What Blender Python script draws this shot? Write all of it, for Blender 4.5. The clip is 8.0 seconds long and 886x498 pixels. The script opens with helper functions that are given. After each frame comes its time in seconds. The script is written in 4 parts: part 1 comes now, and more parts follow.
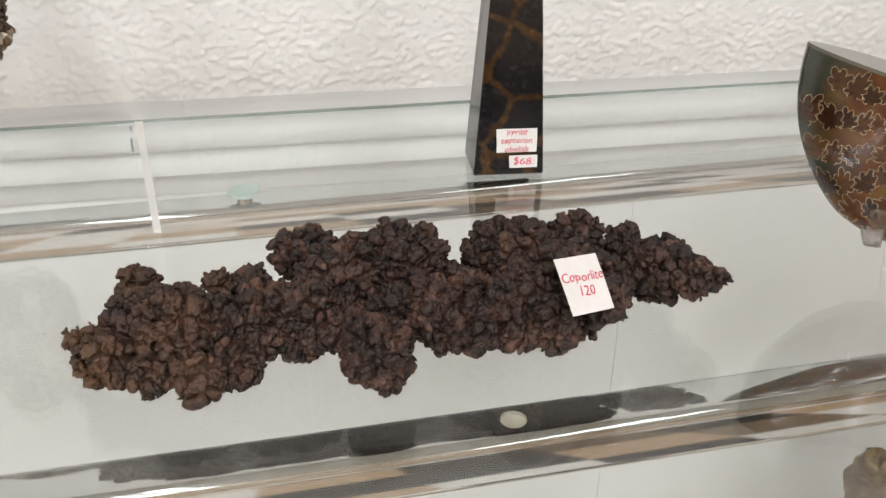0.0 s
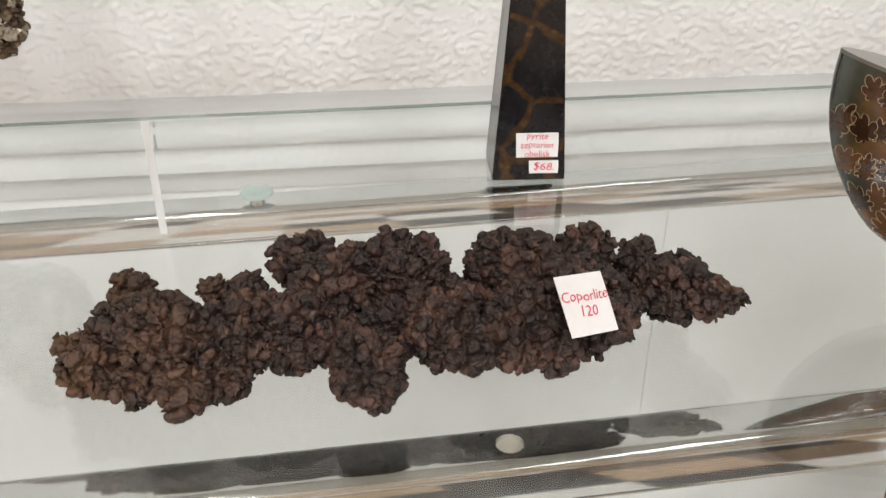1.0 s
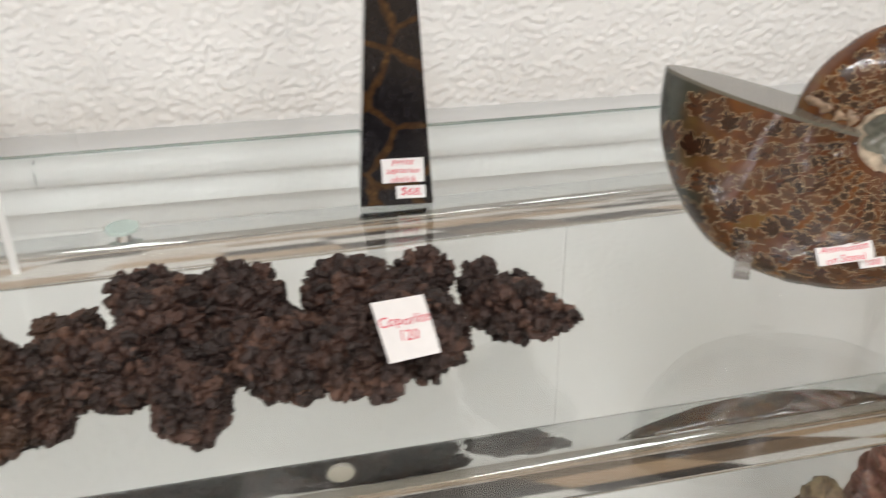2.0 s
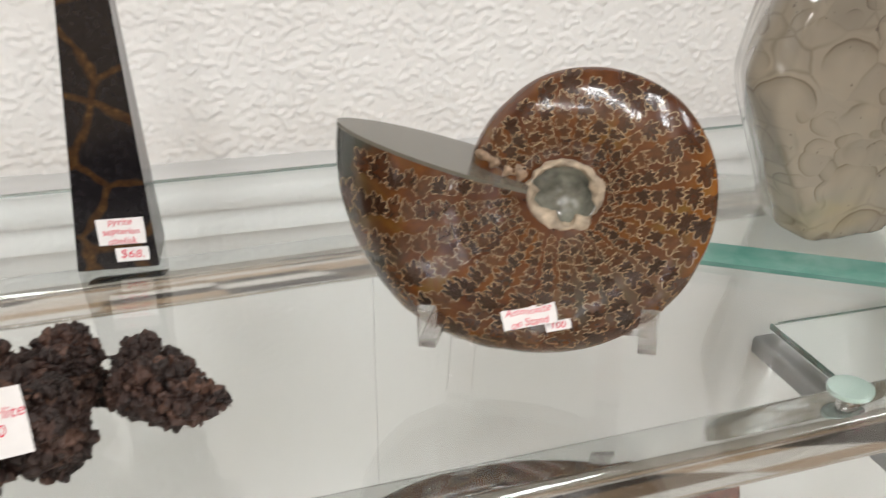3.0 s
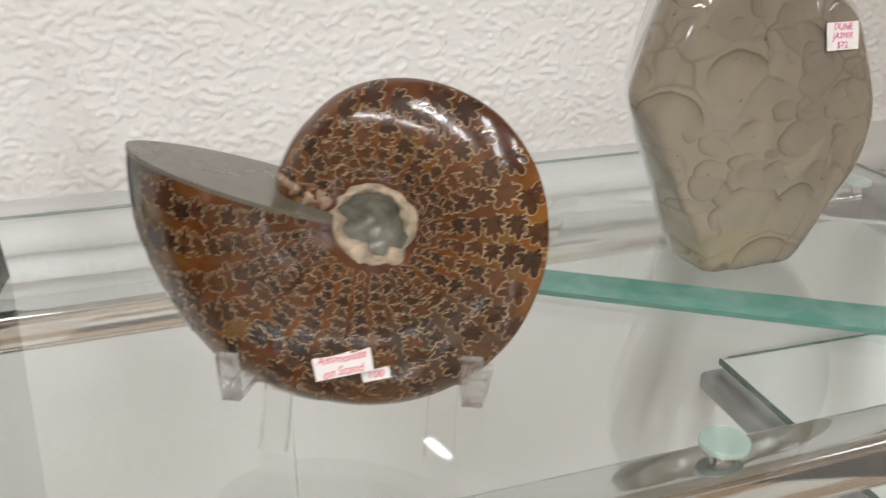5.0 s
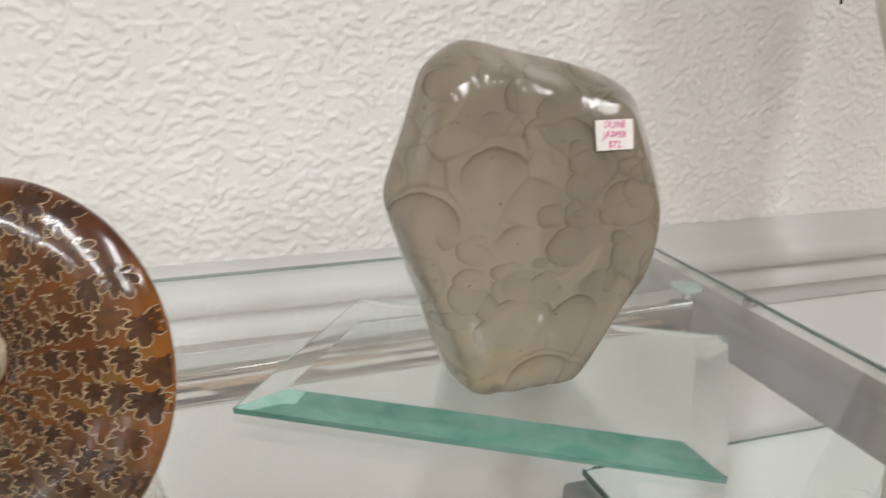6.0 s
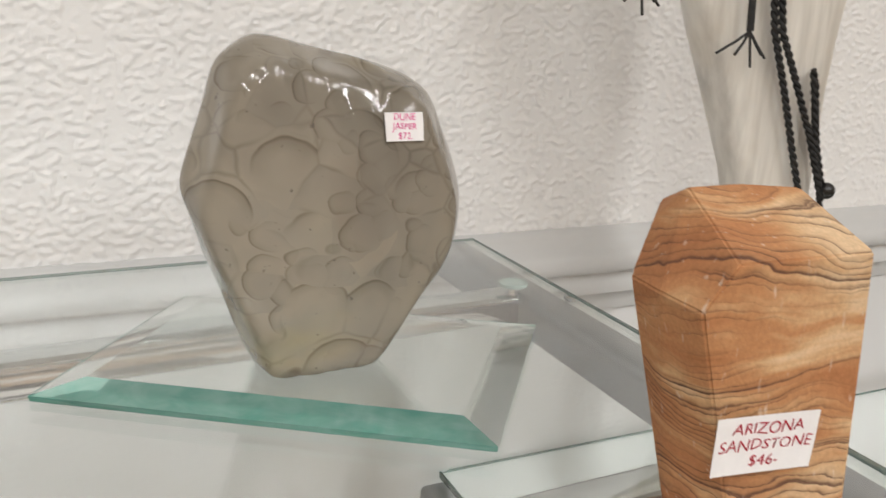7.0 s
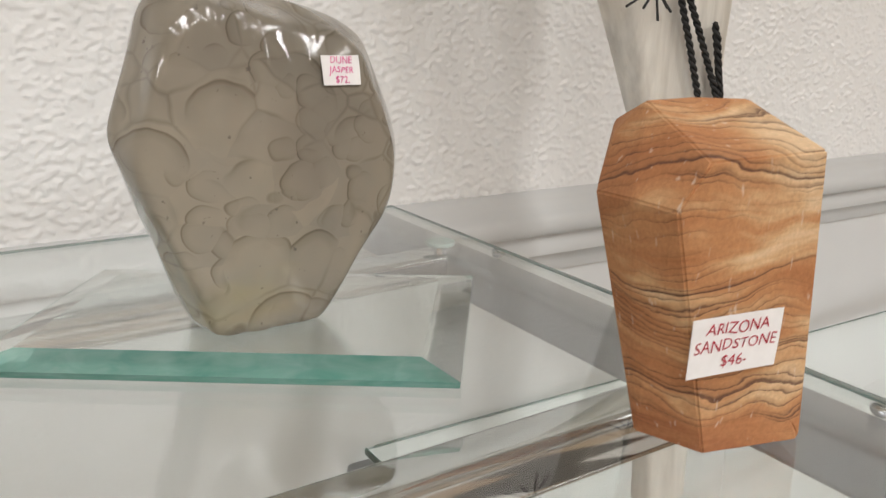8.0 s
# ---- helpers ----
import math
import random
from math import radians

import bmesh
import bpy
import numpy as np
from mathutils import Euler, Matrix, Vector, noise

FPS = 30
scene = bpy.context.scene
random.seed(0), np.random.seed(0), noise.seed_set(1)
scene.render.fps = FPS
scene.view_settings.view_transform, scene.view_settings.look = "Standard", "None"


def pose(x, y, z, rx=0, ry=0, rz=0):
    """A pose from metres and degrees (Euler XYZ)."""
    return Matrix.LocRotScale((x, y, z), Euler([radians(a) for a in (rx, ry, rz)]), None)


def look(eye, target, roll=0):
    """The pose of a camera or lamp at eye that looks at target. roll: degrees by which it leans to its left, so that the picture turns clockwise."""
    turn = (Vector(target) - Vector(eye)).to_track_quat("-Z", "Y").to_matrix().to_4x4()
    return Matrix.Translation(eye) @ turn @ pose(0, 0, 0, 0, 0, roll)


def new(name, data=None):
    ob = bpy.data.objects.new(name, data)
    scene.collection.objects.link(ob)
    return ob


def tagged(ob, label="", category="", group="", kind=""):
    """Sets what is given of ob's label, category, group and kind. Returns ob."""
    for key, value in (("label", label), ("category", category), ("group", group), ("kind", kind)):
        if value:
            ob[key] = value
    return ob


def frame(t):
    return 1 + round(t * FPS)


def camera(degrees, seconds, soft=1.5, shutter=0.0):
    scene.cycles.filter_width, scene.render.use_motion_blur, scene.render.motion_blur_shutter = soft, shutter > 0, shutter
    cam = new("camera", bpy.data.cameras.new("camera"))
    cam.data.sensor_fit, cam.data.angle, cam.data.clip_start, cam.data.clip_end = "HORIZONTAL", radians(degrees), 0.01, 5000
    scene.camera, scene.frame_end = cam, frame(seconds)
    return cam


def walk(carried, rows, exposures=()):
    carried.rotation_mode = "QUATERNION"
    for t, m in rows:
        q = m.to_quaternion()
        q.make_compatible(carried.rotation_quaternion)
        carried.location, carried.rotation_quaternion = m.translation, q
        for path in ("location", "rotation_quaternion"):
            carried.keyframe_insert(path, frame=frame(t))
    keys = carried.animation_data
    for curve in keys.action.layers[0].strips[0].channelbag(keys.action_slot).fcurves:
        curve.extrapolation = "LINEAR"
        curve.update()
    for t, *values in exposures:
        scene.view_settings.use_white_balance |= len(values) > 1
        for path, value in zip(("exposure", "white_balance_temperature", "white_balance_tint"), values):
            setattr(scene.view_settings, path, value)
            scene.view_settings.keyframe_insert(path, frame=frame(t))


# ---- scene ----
import itertools

cam = camera(52.9, 8.0, soft=1.35, shutter=0.4)
PATH = [
    (0, (0.207, 0.202, 1.188), (0.5, 1.944, 0.25), -0.3),
    (0.5, (0.218, 0.211, 1.187), (0.436, 1.947, 0.218), -0.0),
    (1, (0.227, 0.215, 1.187), (0.408, 1.965, 0.238), -0.7),
    (1.2, (0.228, 0.214, 1.187), (0.403, 1.971, 0.248), -1.1),
    (2.3, (0.3, 0.209, 1.185), (0.651, 1.973, 0.31), -1.2),
    (2.5, (0.321, 0.209, 1.184), (0.721, 1.972, 0.33), -0.8),
    (3, (0.369, 0.22, 1.181), (0.818, 1.986, 0.356), -0.9),
    (3.5, (0.389, 0.225, 1.181), (0.866, 2.0, 0.393), -1.2),
    (4, (0.405, 0.229, 1.174), (0.843, 2.021, 0.4), -2.0),
    (4.2, (0.408, 0.229, 1.171), (0.845, 2.02, 0.395), -1.9),
    (5.3, (0.465, 0.255, 1.16), (0.946, 2.052, 0.428), -1.3),
    (5.5, (0.49, 0.265, 1.156), (1.0, 2.069, 0.461), -1.2),
    (6, (0.525, 0.262, 1.159), (1.118, 2.082, 0.579), 0.2),
    (6.5, (0.545, 0.241, 1.157), (1.228, 2.046, 0.632), 1.0),
    (7, (0.561, 0.23, 1.149), (1.343, 1.996, 0.627), 1.5),
    (7.5, (0.558, 0.228, 1.14), (1.448, 1.94, 0.612), 0.8),
    (8, (0.54, 0.239, 1.127), (1.548, 1.886, 0.606), 0.4),
]
walk(cam, [(t, look(eye, target, roll)) for t, eye, target, roll in PATH],
     exposures=[(0, -0.74), (1.2, -0.74), (2.5, -0.74), (4, -0.70), (5.5, -0.84), (6.5, -0.78), (8, -0.82)])

# ---- world, lamps, exposure ----
world = bpy.data.worlds.new("room_world")
scene.world = world
world.use_nodes = True
world.node_tree.nodes["Background"].inputs[0].default_value = (0.9, 0.95, 1.0, 1)
world.node_tree.nodes["Background"].inputs[1].default_value = 0.05

ROOM = (-2.6, 3.6, -3.0, 0.785, 0.0, 2.62)  # x0, x1, y0, y1, z0, z1
TUBE_POWER = 14.0
FIXTURES = [(-0.15, -0.95), (1.15, -0.95), (-0.15, -2.3), (1.15, -2.3), (-1.45, -2.3), (2.45, -0.95), (-1.45, -0.95)]


# ---- materials ----
def nodes_of(name):
    m = bpy.data.materials.new(name)
    m.use_nodes = True
    nt = m.node_tree
    return m, nt, nt.nodes, nt.links, nt.nodes["Principled BSDF"]


def coords(nt, scale=(1, 1, 1), rot=(0, 0, 0)):
    tc = nt.nodes.new("ShaderNodeTexCoord")
    mp = nt.nodes.new("ShaderNodeMapping")
    mp.inputs["Scale"].default_value = scale
    mp.inputs["Rotation"].default_value = rot
    nt.links.new(tc.outputs["Object"], mp.inputs["Vector"])
    return mp.outputs["Vector"]


def noise_tex(nt, vec, scale, detail=4, rough=0.55, distort=0.0):
    n = nt.nodes.new("ShaderNodeTexNoise")
    n.inputs["Scale"].default_value = scale
    n.inputs["Detail"].default_value = detail
    n.inputs["Roughness"].default_value = rough
    n.inputs["Distortion"].default_value = distort
    nt.links.new(vec, n.inputs["Vector"])
    return n.outputs["Fac"], n.outputs["Color"]


def ramp(nt, fac, stops):
    r = nt.nodes.new("ShaderNodeValToRGB")
    el = r.color_ramp.elements
    while len(el) < len(stops):
        el.new(0.5)
    for e, (p, c) in zip(el, stops):
        e.position = p
        e.color = (*c, 1)
    nt.links.new(fac, r.inputs["Fac"])
    return r.outputs["Color"]


def mixc(nt, fac, a, b, mode="MIX"):
    m = nt.nodes.new("ShaderNodeMix")
    m.data_type, m.blend_type = "RGBA", mode
    for sock, v in ((m.inputs[0], fac), (m.inputs[6], a), (m.inputs[7], b)):
        if isinstance(v, bpy.types.NodeSocket):
            nt.links.new(v, sock)
        elif isinstance(v, tuple):
            sock.default_value = (*v, 1)
        else:
            sock.default_value = v
    return m.outputs[2]


def math_node(nt, op, a, b=0.0):
    m = nt.nodes.new("ShaderNodeMath")
    m.operation = op
    for sock, v in ((m.inputs[0], a), (m.inputs[1], b)):
        if isinstance(v, bpy.types.NodeSocket):
            nt.links.new(v, sock)
        else:
            sock.default_value = v
    return m.outputs[0]


def bump(nt, bsdf, height, strength=0.3, distance=0.001):
    b = nt.nodes.new("ShaderNodeBump")
    b.inputs["Strength"].default_value = strength
    b.inputs["Distance"].default_value = distance
    nt.links.new(height, b.inputs["Height"])
    nt.links.new(b.outputs["Normal"], bsdf.inputs["Normal"])


def simple(name, base, rough=0.5, metal=0.0, vary=0.12, scale=60.0, bump_scale=0.0, bump_strength=0.2, bump_dist=0.0005, coat=0.0):
    m, nt, nd, lk, b = nodes_of(name)
    v = coords(nt)
    f, _ = noise_tex(nt, v, scale, 5)
    lo = tuple(c * (1 - vary) for c in base)
    hi = tuple(min(1, c * (1 + vary)) for c in base)
    lk.new(ramp(nt, f, [(0.3, lo), (0.7, hi)]), b.inputs["Base Color"])
    b.inputs["Roughness"].default_value = rough
    b.inputs["Metallic"].default_value = metal
    b.inputs["Coat Weight"].default_value = coat
    b.inputs["Coat Roughness"].default_value = 0.03
    if bump_scale:
        f2, _ = noise_tex(nt, v, bump_scale, 4)
        bump(nt, b, f2, bump_strength, bump_dist)
    return m


def clear(name, tint, ior=1.5, rough=0.0):
    m, nt, nd, lk, b = nodes_of(name)
    b.inputs["Base Color"].default_value = (*tint, 1)
    b.inputs["Transmission Weight"].default_value = 1.0
    b.inputs["IOR"].default_value = ior
    b.inputs["Roughness"].default_value = rough
    return m


WALL = simple("textured_white_paint", (0.80, 0.79, 0.775), 0.62, vary=0.02, scale=8, bump_scale=260, bump_strength=0.25, bump_dist=0.0006)
PANEL = simple("smooth_white_panel", (0.65, 0.65, 0.64), 0.5, vary=0.03, scale=5, bump_scale=500, bump_strength=0.05)
TRIM = simple("white_trim_gloss", (0.57, 0.57, 0.56), 0.55, vary=0.02, scale=12)
CEIL = simple("ceiling_white", (0.82, 0.82, 0.80), 0.8, vary=0.03, scale=30, bump_scale=90)
BEIGE = simple("beige_wall_paint", (0.50, 0.40, 0.30), 0.7, vary=0.06, scale=3)
SATIN = simple("satin_grey_metal", (0.33, 0.335, 0.35), 0.38, metal=1.0, vary=0.06, scale=30)
CHROME = simple("polished_chrome", (0.72, 0.72, 0.73), 0.06, metal=1.0, vary=0.03, scale=25)
GLASS = clear("clear_shelf_glass", (0.893, 0.926, 0.911))


def plastic(name, alpha, rough):
    m = simple(name, (0.93, 0.93, 0.93), rough, vary=0.02)
    m.node_tree.nodes["Principled BSDF"].inputs["Alpha"].default_value = alpha
    m.node_tree.nodes["Principled BSDF"].inputs["Specular IOR Level"].default_value = 1.0
    return m


ACRYLIC = clear("clear_acrylic", (0.97, 0.965, 0.97), 1.49, 0.015)
ACRYLIC.node_tree.nodes["Principled BSDF"].inputs["Alpha"].default_value = 0.55
ACRYLIC_SHEET = plastic("thin_clear_acrylic", 0.07, 0.12)
ACRYLIC_EDGE = simple("cut_acrylic_edge", (0.85, 0.84, 0.82), 0.35, vary=0.05)
ACRYLIC_EDGE.node_tree.nodes["Principled BSDF"].inputs["Transmission Weight"].default_value = 0.45
RUBBER = simple("pale_rubber_bumper", (0.29, 0.36, 0.325), 0.25, vary=0.06)
HOLE_TONE = simple("beige_hole_tone", (0.30, 0.26, 0.21), 0.6, vary=0.1)
PAPER = simple("white_sticker_paper", (0.84, 0.82, 0.81), 0.75, vary=0.03, scale=200, bump_scale=900, bump_strength=0.1)
INK = simple("red_ink", (0.70, 0.035, 0.09), 0.6, vary=0.2, scale=900)
INK_PINK = simple("magenta_ink", (0.72, 0.03, 0.28), 0.6, vary=0.2, scale=900)
DARK_INK = simple("dark_red_ink", (0.45, 0.025, 0.05), 0.6, vary=0.2, scale=900)
BLACK_CORD = simple("black_cord", (0.018, 0.017, 0.016), 0.75, vary=0.3, scale=400, bump_scale=1500, bump_strength=0.5)
BEAD = simple("black_bead", (0.01, 0.01, 0.01), 0.15)
SCUFF = simple("dark_scuff", (0.10, 0.10, 0.10), 0.7)
TUBE_WHITE = simple("fixture_enamel", (0.8, 0.8, 0.8), 0.4)


def green_edge():
    m, nt, nd, lk, b = nodes_of("green_glass_edge")
    f, _ = noise_tex(nt, coords(nt, (60, 60, 300)), 2.0, 3)
    lk.new(ramp(nt, f, [(0.3, (0.035, 0.085, 0.072)), (0.7, (0.075, 0.16, 0.135))]), b.inputs["Base Color"])
    b.inputs["Roughness"].default_value = 0.12
    b.inputs["Transmission Weight"].default_value = 0.35
    return m


def teal_bevel():
    m, nt, nd, lk, b = nodes_of("teal_bevelled_glass")
    f, _ = noise_tex(nt, coords(nt, (40, 40, 200)), 1.6, 3, distort=0.6)
    lk.new(ramp(nt, f, [(0.3, (0.22, 0.60, 0.50)), (0.7, (0.42, 0.78, 0.68))]), b.inputs["Base Color"])
    b.inputs["Roughness"].default_value = 0.05
    b.inputs["Transmission Weight"].default_value = 0.6
    b.inputs["IOR"].default_value = 1.5
    return m


GLASS_EDGE, TEAL = green_edge(), teal_bevel()


# Floor out of view; its squares are invented to break up the chrome's reflections.
def reflection_floor():
    m, nt, nd, lk, b = nodes_of("reflection_floor_squares")
    v = coords(nt)
    vo = nd.new("ShaderNodeTexVoronoi")
    vo.voronoi_dimensions = "2D"
    vo.inputs["Scale"].default_value = 3.3
    vo.inputs["Randomness"].default_value = 0.0
    lk.new(v, vo.inputs["Vector"])
    cell = nd.new("ShaderNodeSeparateColor")
    lk.new(vo.outputs["Color"], cell.inputs[0])
    base = ramp(nt, cell.outputs[0], [(0.30, (0.025, 0.022, 0.020)), (0.36, (0.36, 0.25, 0.16)), (0.62, (0.40, 0.29, 0.19)), (0.68, (0.62, 0.60, 0.56))])
    f, _ = noise_tex(nt, v, 25, 4)
    lk.new(mixc(nt, 1.0, base, ramp(nt, f, [(0.3, (0.85, 0.85, 0.85)), (0.7, (1.1, 1.1, 1.1))]), "MULTIPLY"), b.inputs["Base Color"])
    b.inputs["Roughness"].default_value = 0.35
    return m


FLOOR = reflection_floor()


def coprolite_mat():
    m, nt, nd, lk, b = nodes_of("crusty_brown_coprolite")
    v = coords(nt)
    vo = nd.new("ShaderNodeTexVoronoi")
    vo.inputs["Scale"].default_value = 170
    lk.new(v, vo.inputs["Vector"])
    cell = nd.new("ShaderNodeSeparateColor")
    lk.new(vo.outputs["Color"], cell.inputs[0])
    per = ramp(nt, cell.outputs[0], [(0.0, (0.016, 0.008, 0.006)), (0.45, (0.034, 0.0165, 0.0125)), (0.8, (0.064, 0.031, 0.022)), (1.0, (0.115, 0.060, 0.041))])
    f, _ = noise_tex(nt, v, 320, 6, 0.7)
    grain = ramp(nt, f, [(0.3, (0.55, 0.52, 0.5)), (0.75, (1.35, 1.3, 1.25))])
    col = mixc(nt, 1.0, per, grain, "MULTIPLY")
    big, _ = noise_tex(nt, v, 55, 3)
    sep = nd.new("ShaderNodeSeparateXYZ")
    lk.new(v, sep.inputs[0])
    left = nd.new("ShaderNodeMapRange")
    left.inputs[1].default_value, left.inputs[2].default_value = 0.20, 0.12
    lk.new(sep.outputs[0], left.inputs[0])
    spots = math_node(nt, "MULTIPLY", left.outputs[0], ramp(nt, big, [(0.40, (0, 0, 0)), (0.58, (1, 1, 1))]))
    col = mixc(nt, math_node(nt, "MULTIPLY", spots, 0.95), col, mixc(nt, 0.5, col, (0.18, 0.092, 0.036)))
    lk.new(col, b.inputs["Base Color"])
    b.inputs["Roughness"].default_value = 0.55
    h, _ = noise_tex(nt, v, 700, 5, 0.7)
    bump(nt, b, h, 0.7, 0.0006)
    return m


def amber_mat():
    m, nt, nd, lk, b = nodes_of("polished_amber_shell")
    v = coords(nt)
    f, _ = noise_tex(nt, v, 42, 4, 0.6, 0.8)
    base = ramp(nt, f, [(0.32, (0.045, 0.012, 0.005)), (0.46, (0.090, 0.026, 0.007)), (0.58, (0.135, 0.045, 0.008)), (0.72, (0.150, 0.088, 0.018))])
    f2, _ = noise_tex(nt, v, 17, 2, 0.5)
    col = mixc(nt, ramp(nt, f2, [(0.56, (0, 0, 0)), (0.70, (1, 1, 1))]), base, (0.045, 0.043, 0.032))
    sep = nd.new("ShaderNodeSeparateXYZ")
    lk.new(v, sep.inputs[0])
    tip = nd.new("ShaderNodeMapRange")
    tip.inputs[1].default_value, tip.inputs[2].default_value = -0.050, -0.070
    lk.new(math_node(nt, "ADD", sep.outputs[0], math_node(nt, "MULTIPLY", math_node(nt, "SUBTRACT", f, 0.5), 0.05)), tip.inputs[0])
    col = mixc(nt, tip.outputs[0], col, (0.040, 0.045, 0.034))
    rim = nd.new("ShaderNodeMapRange")
    rim.inputs[1].default_value, rim.inputs[2].default_value = 0.037, 0.050
    lk.new(sep.outputs[0], rim.inputs[0])
    col = mixc(nt, rim.outputs[0], col, (0.30, 0.11, 0.014))
    fine, _ = noise_tex(nt, v, 240, 5, 0.7)
    col = mixc(nt, 1.0, col, ramp(nt, fine, [(0.3, (0.8, 0.78, 0.75)), (0.7, (1.12, 1.1, 1.05))]), "MULTIPLY")
    lk.new(col, b.inputs["Base Color"])
    b.inputs["Roughness"].default_value = 0.22
    b.inputs["Coat Weight"].default_value = 0.8
    b.inputs["Coat Roughness"].default_value = 0.03
    big, _ = noise_tex(nt, v, 60, 2)
    bump(nt, b, big, 0.12, 0.0015)
    return m


def leaf_fill_mat():
    m, nt, nd, lk, b = nodes_of("dark_suture_leaf")
    v = coords(nt)
    geo = nd.new("ShaderNodeNewGeometry")
    per = ramp(nt, geo.outputs["Random Per Island"], [(0.0, (0.030, 0.012, 0.006)), (0.6, (0.055, 0.021, 0.009)), (1.0, (0.085, 0.034, 0.012))])
    f, _ = noise_tex(nt, v, 420, 4)
    lk.new(mixc(nt, 1.0, per, ramp(nt, f, [(0.3, (0.7, 0.7, 0.7)), (0.7, (1.5, 1.4, 1.2))]), "MULTIPLY"), b.inputs["Base Color"])
    b.inputs["Roughness"].default_value = 0.2
    b.inputs["Coat Weight"].default_value = 0.8
    b.inputs["Coat Roughness"].default_value = 0.03
    return m


def jasper_mat():
    m, nt, nd, lk, b = nodes_of("polished_grey_dune_jasper")
    v = coords(nt)
    _, warp = noise_tex(nt, v, 22, 3)
    wv = nd.new("ShaderNodeVectorMath")
    wv.operation = "MULTIPLY_ADD"
    lk.new(warp, wv.inputs[0])
    wv.inputs[1].default_value = (0.016, 0.016, 0.016)
    lk.new(v, wv.inputs[2])
    sc = nd.new("ShaderNodeMapping")
    sc.inputs["Scale"].default_value = (0.85, 0.7, 1.05)
    sc.inputs["Rotation"].default_value = (0, 0.5, 0)
    lk.new(wv.outputs[0], sc.inputs["Vector"])
    vo = nd.new("ShaderNodeTexVoronoi")
    vo.feature = "F1"
    vo.inputs["Scale"].default_value = 50
    vo.inputs["Randomness"].default_value = 0.9
    lk.new(sc.outputs[0], vo.inputs["Vector"])
    ve = nd.new("ShaderNodeTexVoronoi")
    ve.feature = "DISTANCE_TO_EDGE"
    ve.inputs["Scale"].default_value = 50
    ve.inputs["Randomness"].default_value = 0.9
    lk.new(sc.outputs[0], ve.inputs["Vector"])
    def scales(tex, direction, width):
        """Crescent edges: rings round each cell's middle, kept on one side only."""
        ring = ramp(nt, tex.outputs["Distance"], [(0.0, (0, 0, 0)), (width - 0.22, (0.06, 0.06, 0.06)), (width - 0.05, (0.40, 0.40, 0.40)), (width, (1, 1, 1)), (width + 0.03, (0, 0, 0)), (1.0, (0, 0, 0))])
        off = nd.new("ShaderNodeVectorMath")
        off.operation = "SUBTRACT"
        lk.new(sc.outputs[0], off.inputs[0])
        lk.new(tex.outputs["Position"], off.inputs[1])
        dot = nd.new("ShaderNodeVectorMath")
        dot.operation = "DOT_PRODUCT"
        lk.new(off.outputs[0], dot.inputs[0])
        dot.inputs[1].default_value = direction
        side = nd.new("ShaderNodeMapRange")
        side.inputs[1].default_value, side.inputs[2].default_value = -0.004, 0.006
        lk.new(dot.outputs["Value"], side.inputs[0])
        return math_node(nt, "MULTIPLY", ring, side.outputs[0])

    v2 = nd.new("ShaderNodeTexVoronoi")
    v2.inputs["Scale"].default_value = 84
    lk.new(sc.outputs[0], v2.inputs["Vector"])
    zone, _ = noise_tex(nt, v, 20, 1)
    fine_zone = ramp(nt, zone, [(0.46, (0, 0, 0)), (0.54, (1, 1, 1))])
    edge = mixc(nt, fine_zone, scales(vo, (0.55, 0.0, 0.80), 0.60), scales(v2, (-0.70, 0.0, 0.60), 0.55))
    hide, _ = noise_tex(nt, v, 30, 2)
    seam = ramp(nt, ve.outputs["Distance"], [(0.0, (0.5, 0.5, 0.5)), (0.05, (0, 0, 0))])
    seam = mixc(nt, ramp(nt, hide, [(0.42, (0, 0, 0)), (0.56, (1, 1, 1))]), seam, (0.0, 0.0, 0.0))
    lines = mixc(nt, mixc(nt, 1.0, edge, seam, "LIGHTEN"), (1.0, 1.0, 1.0), (0.50, 0.47, 0.42))
    f, _ = noise_tex(nt, v, 14, 3)
    base = ramp(nt, f, [(0.30, (0.200, 0.180, 0.147)), (0.52, (0.255, 0.228, 0.184)), (0.72, (0.305, 0.268, 0.205))])
    cell = nd.new("ShaderNodeSeparateColor")
    lk.new(vo.outputs["Color"], cell.inputs[0])
    base = mixc(nt, 1.0, base, ramp(nt, cell.outputs[0], [(0, (0.93, 0.93, 0.93)), (1, (1.06, 1.05, 1.03))]), "MULTIPLY")
    yel, _ = noise_tex(nt, coords(nt, (12, 12, 30)), 1.0, 3)
    base = mixc(nt, ramp(nt, yel, [(0.60, (0, 0, 0)), (0.78, (0.5, 0.5, 0.5))]), base, (0.33, 0.27, 0.14))
    col = mixc(nt, 1.0, base, lines, "MULTIPLY")
    sp, _ = noise_tex(nt, v, 260, 2)
    col = mixc(nt, ramp(nt, sp, [(0.70, (0, 0, 0)), (0.76, (0.6, 0.6, 0.6))]), col, (0.08, 0.07, 0.06))
    lk.new(col, b.inputs["Base Color"])
    b.inputs["Roughness"].default_value = 0.12
    b.inputs["Coat Weight"].default_value = 1.0
    b.inputs["Coat Roughness"].default_value = 0.02
    sw, _ = noise_tex(nt, coords(nt, (34, 34, 26)), 1.0, 1.5, 0.4, 0.6)
    bm_ = nd.new("ShaderNodeBump")
    bm_.inputs["Strength"].default_value = 0.5
    bm_.inputs["Distance"].default_value = 0.008
    lk.new(sw, bm_.inputs["Height"])
    lk.new(bm_.outputs["Normal"], b.inputs["Normal"])
    sw2, _ = noise_tex(nt, coords(nt, (58, 58, 24), (0, 0.5, 0)), 1.0, 0.5, 0.3, 0.4)
    bc = nd.new("ShaderNodeBump")
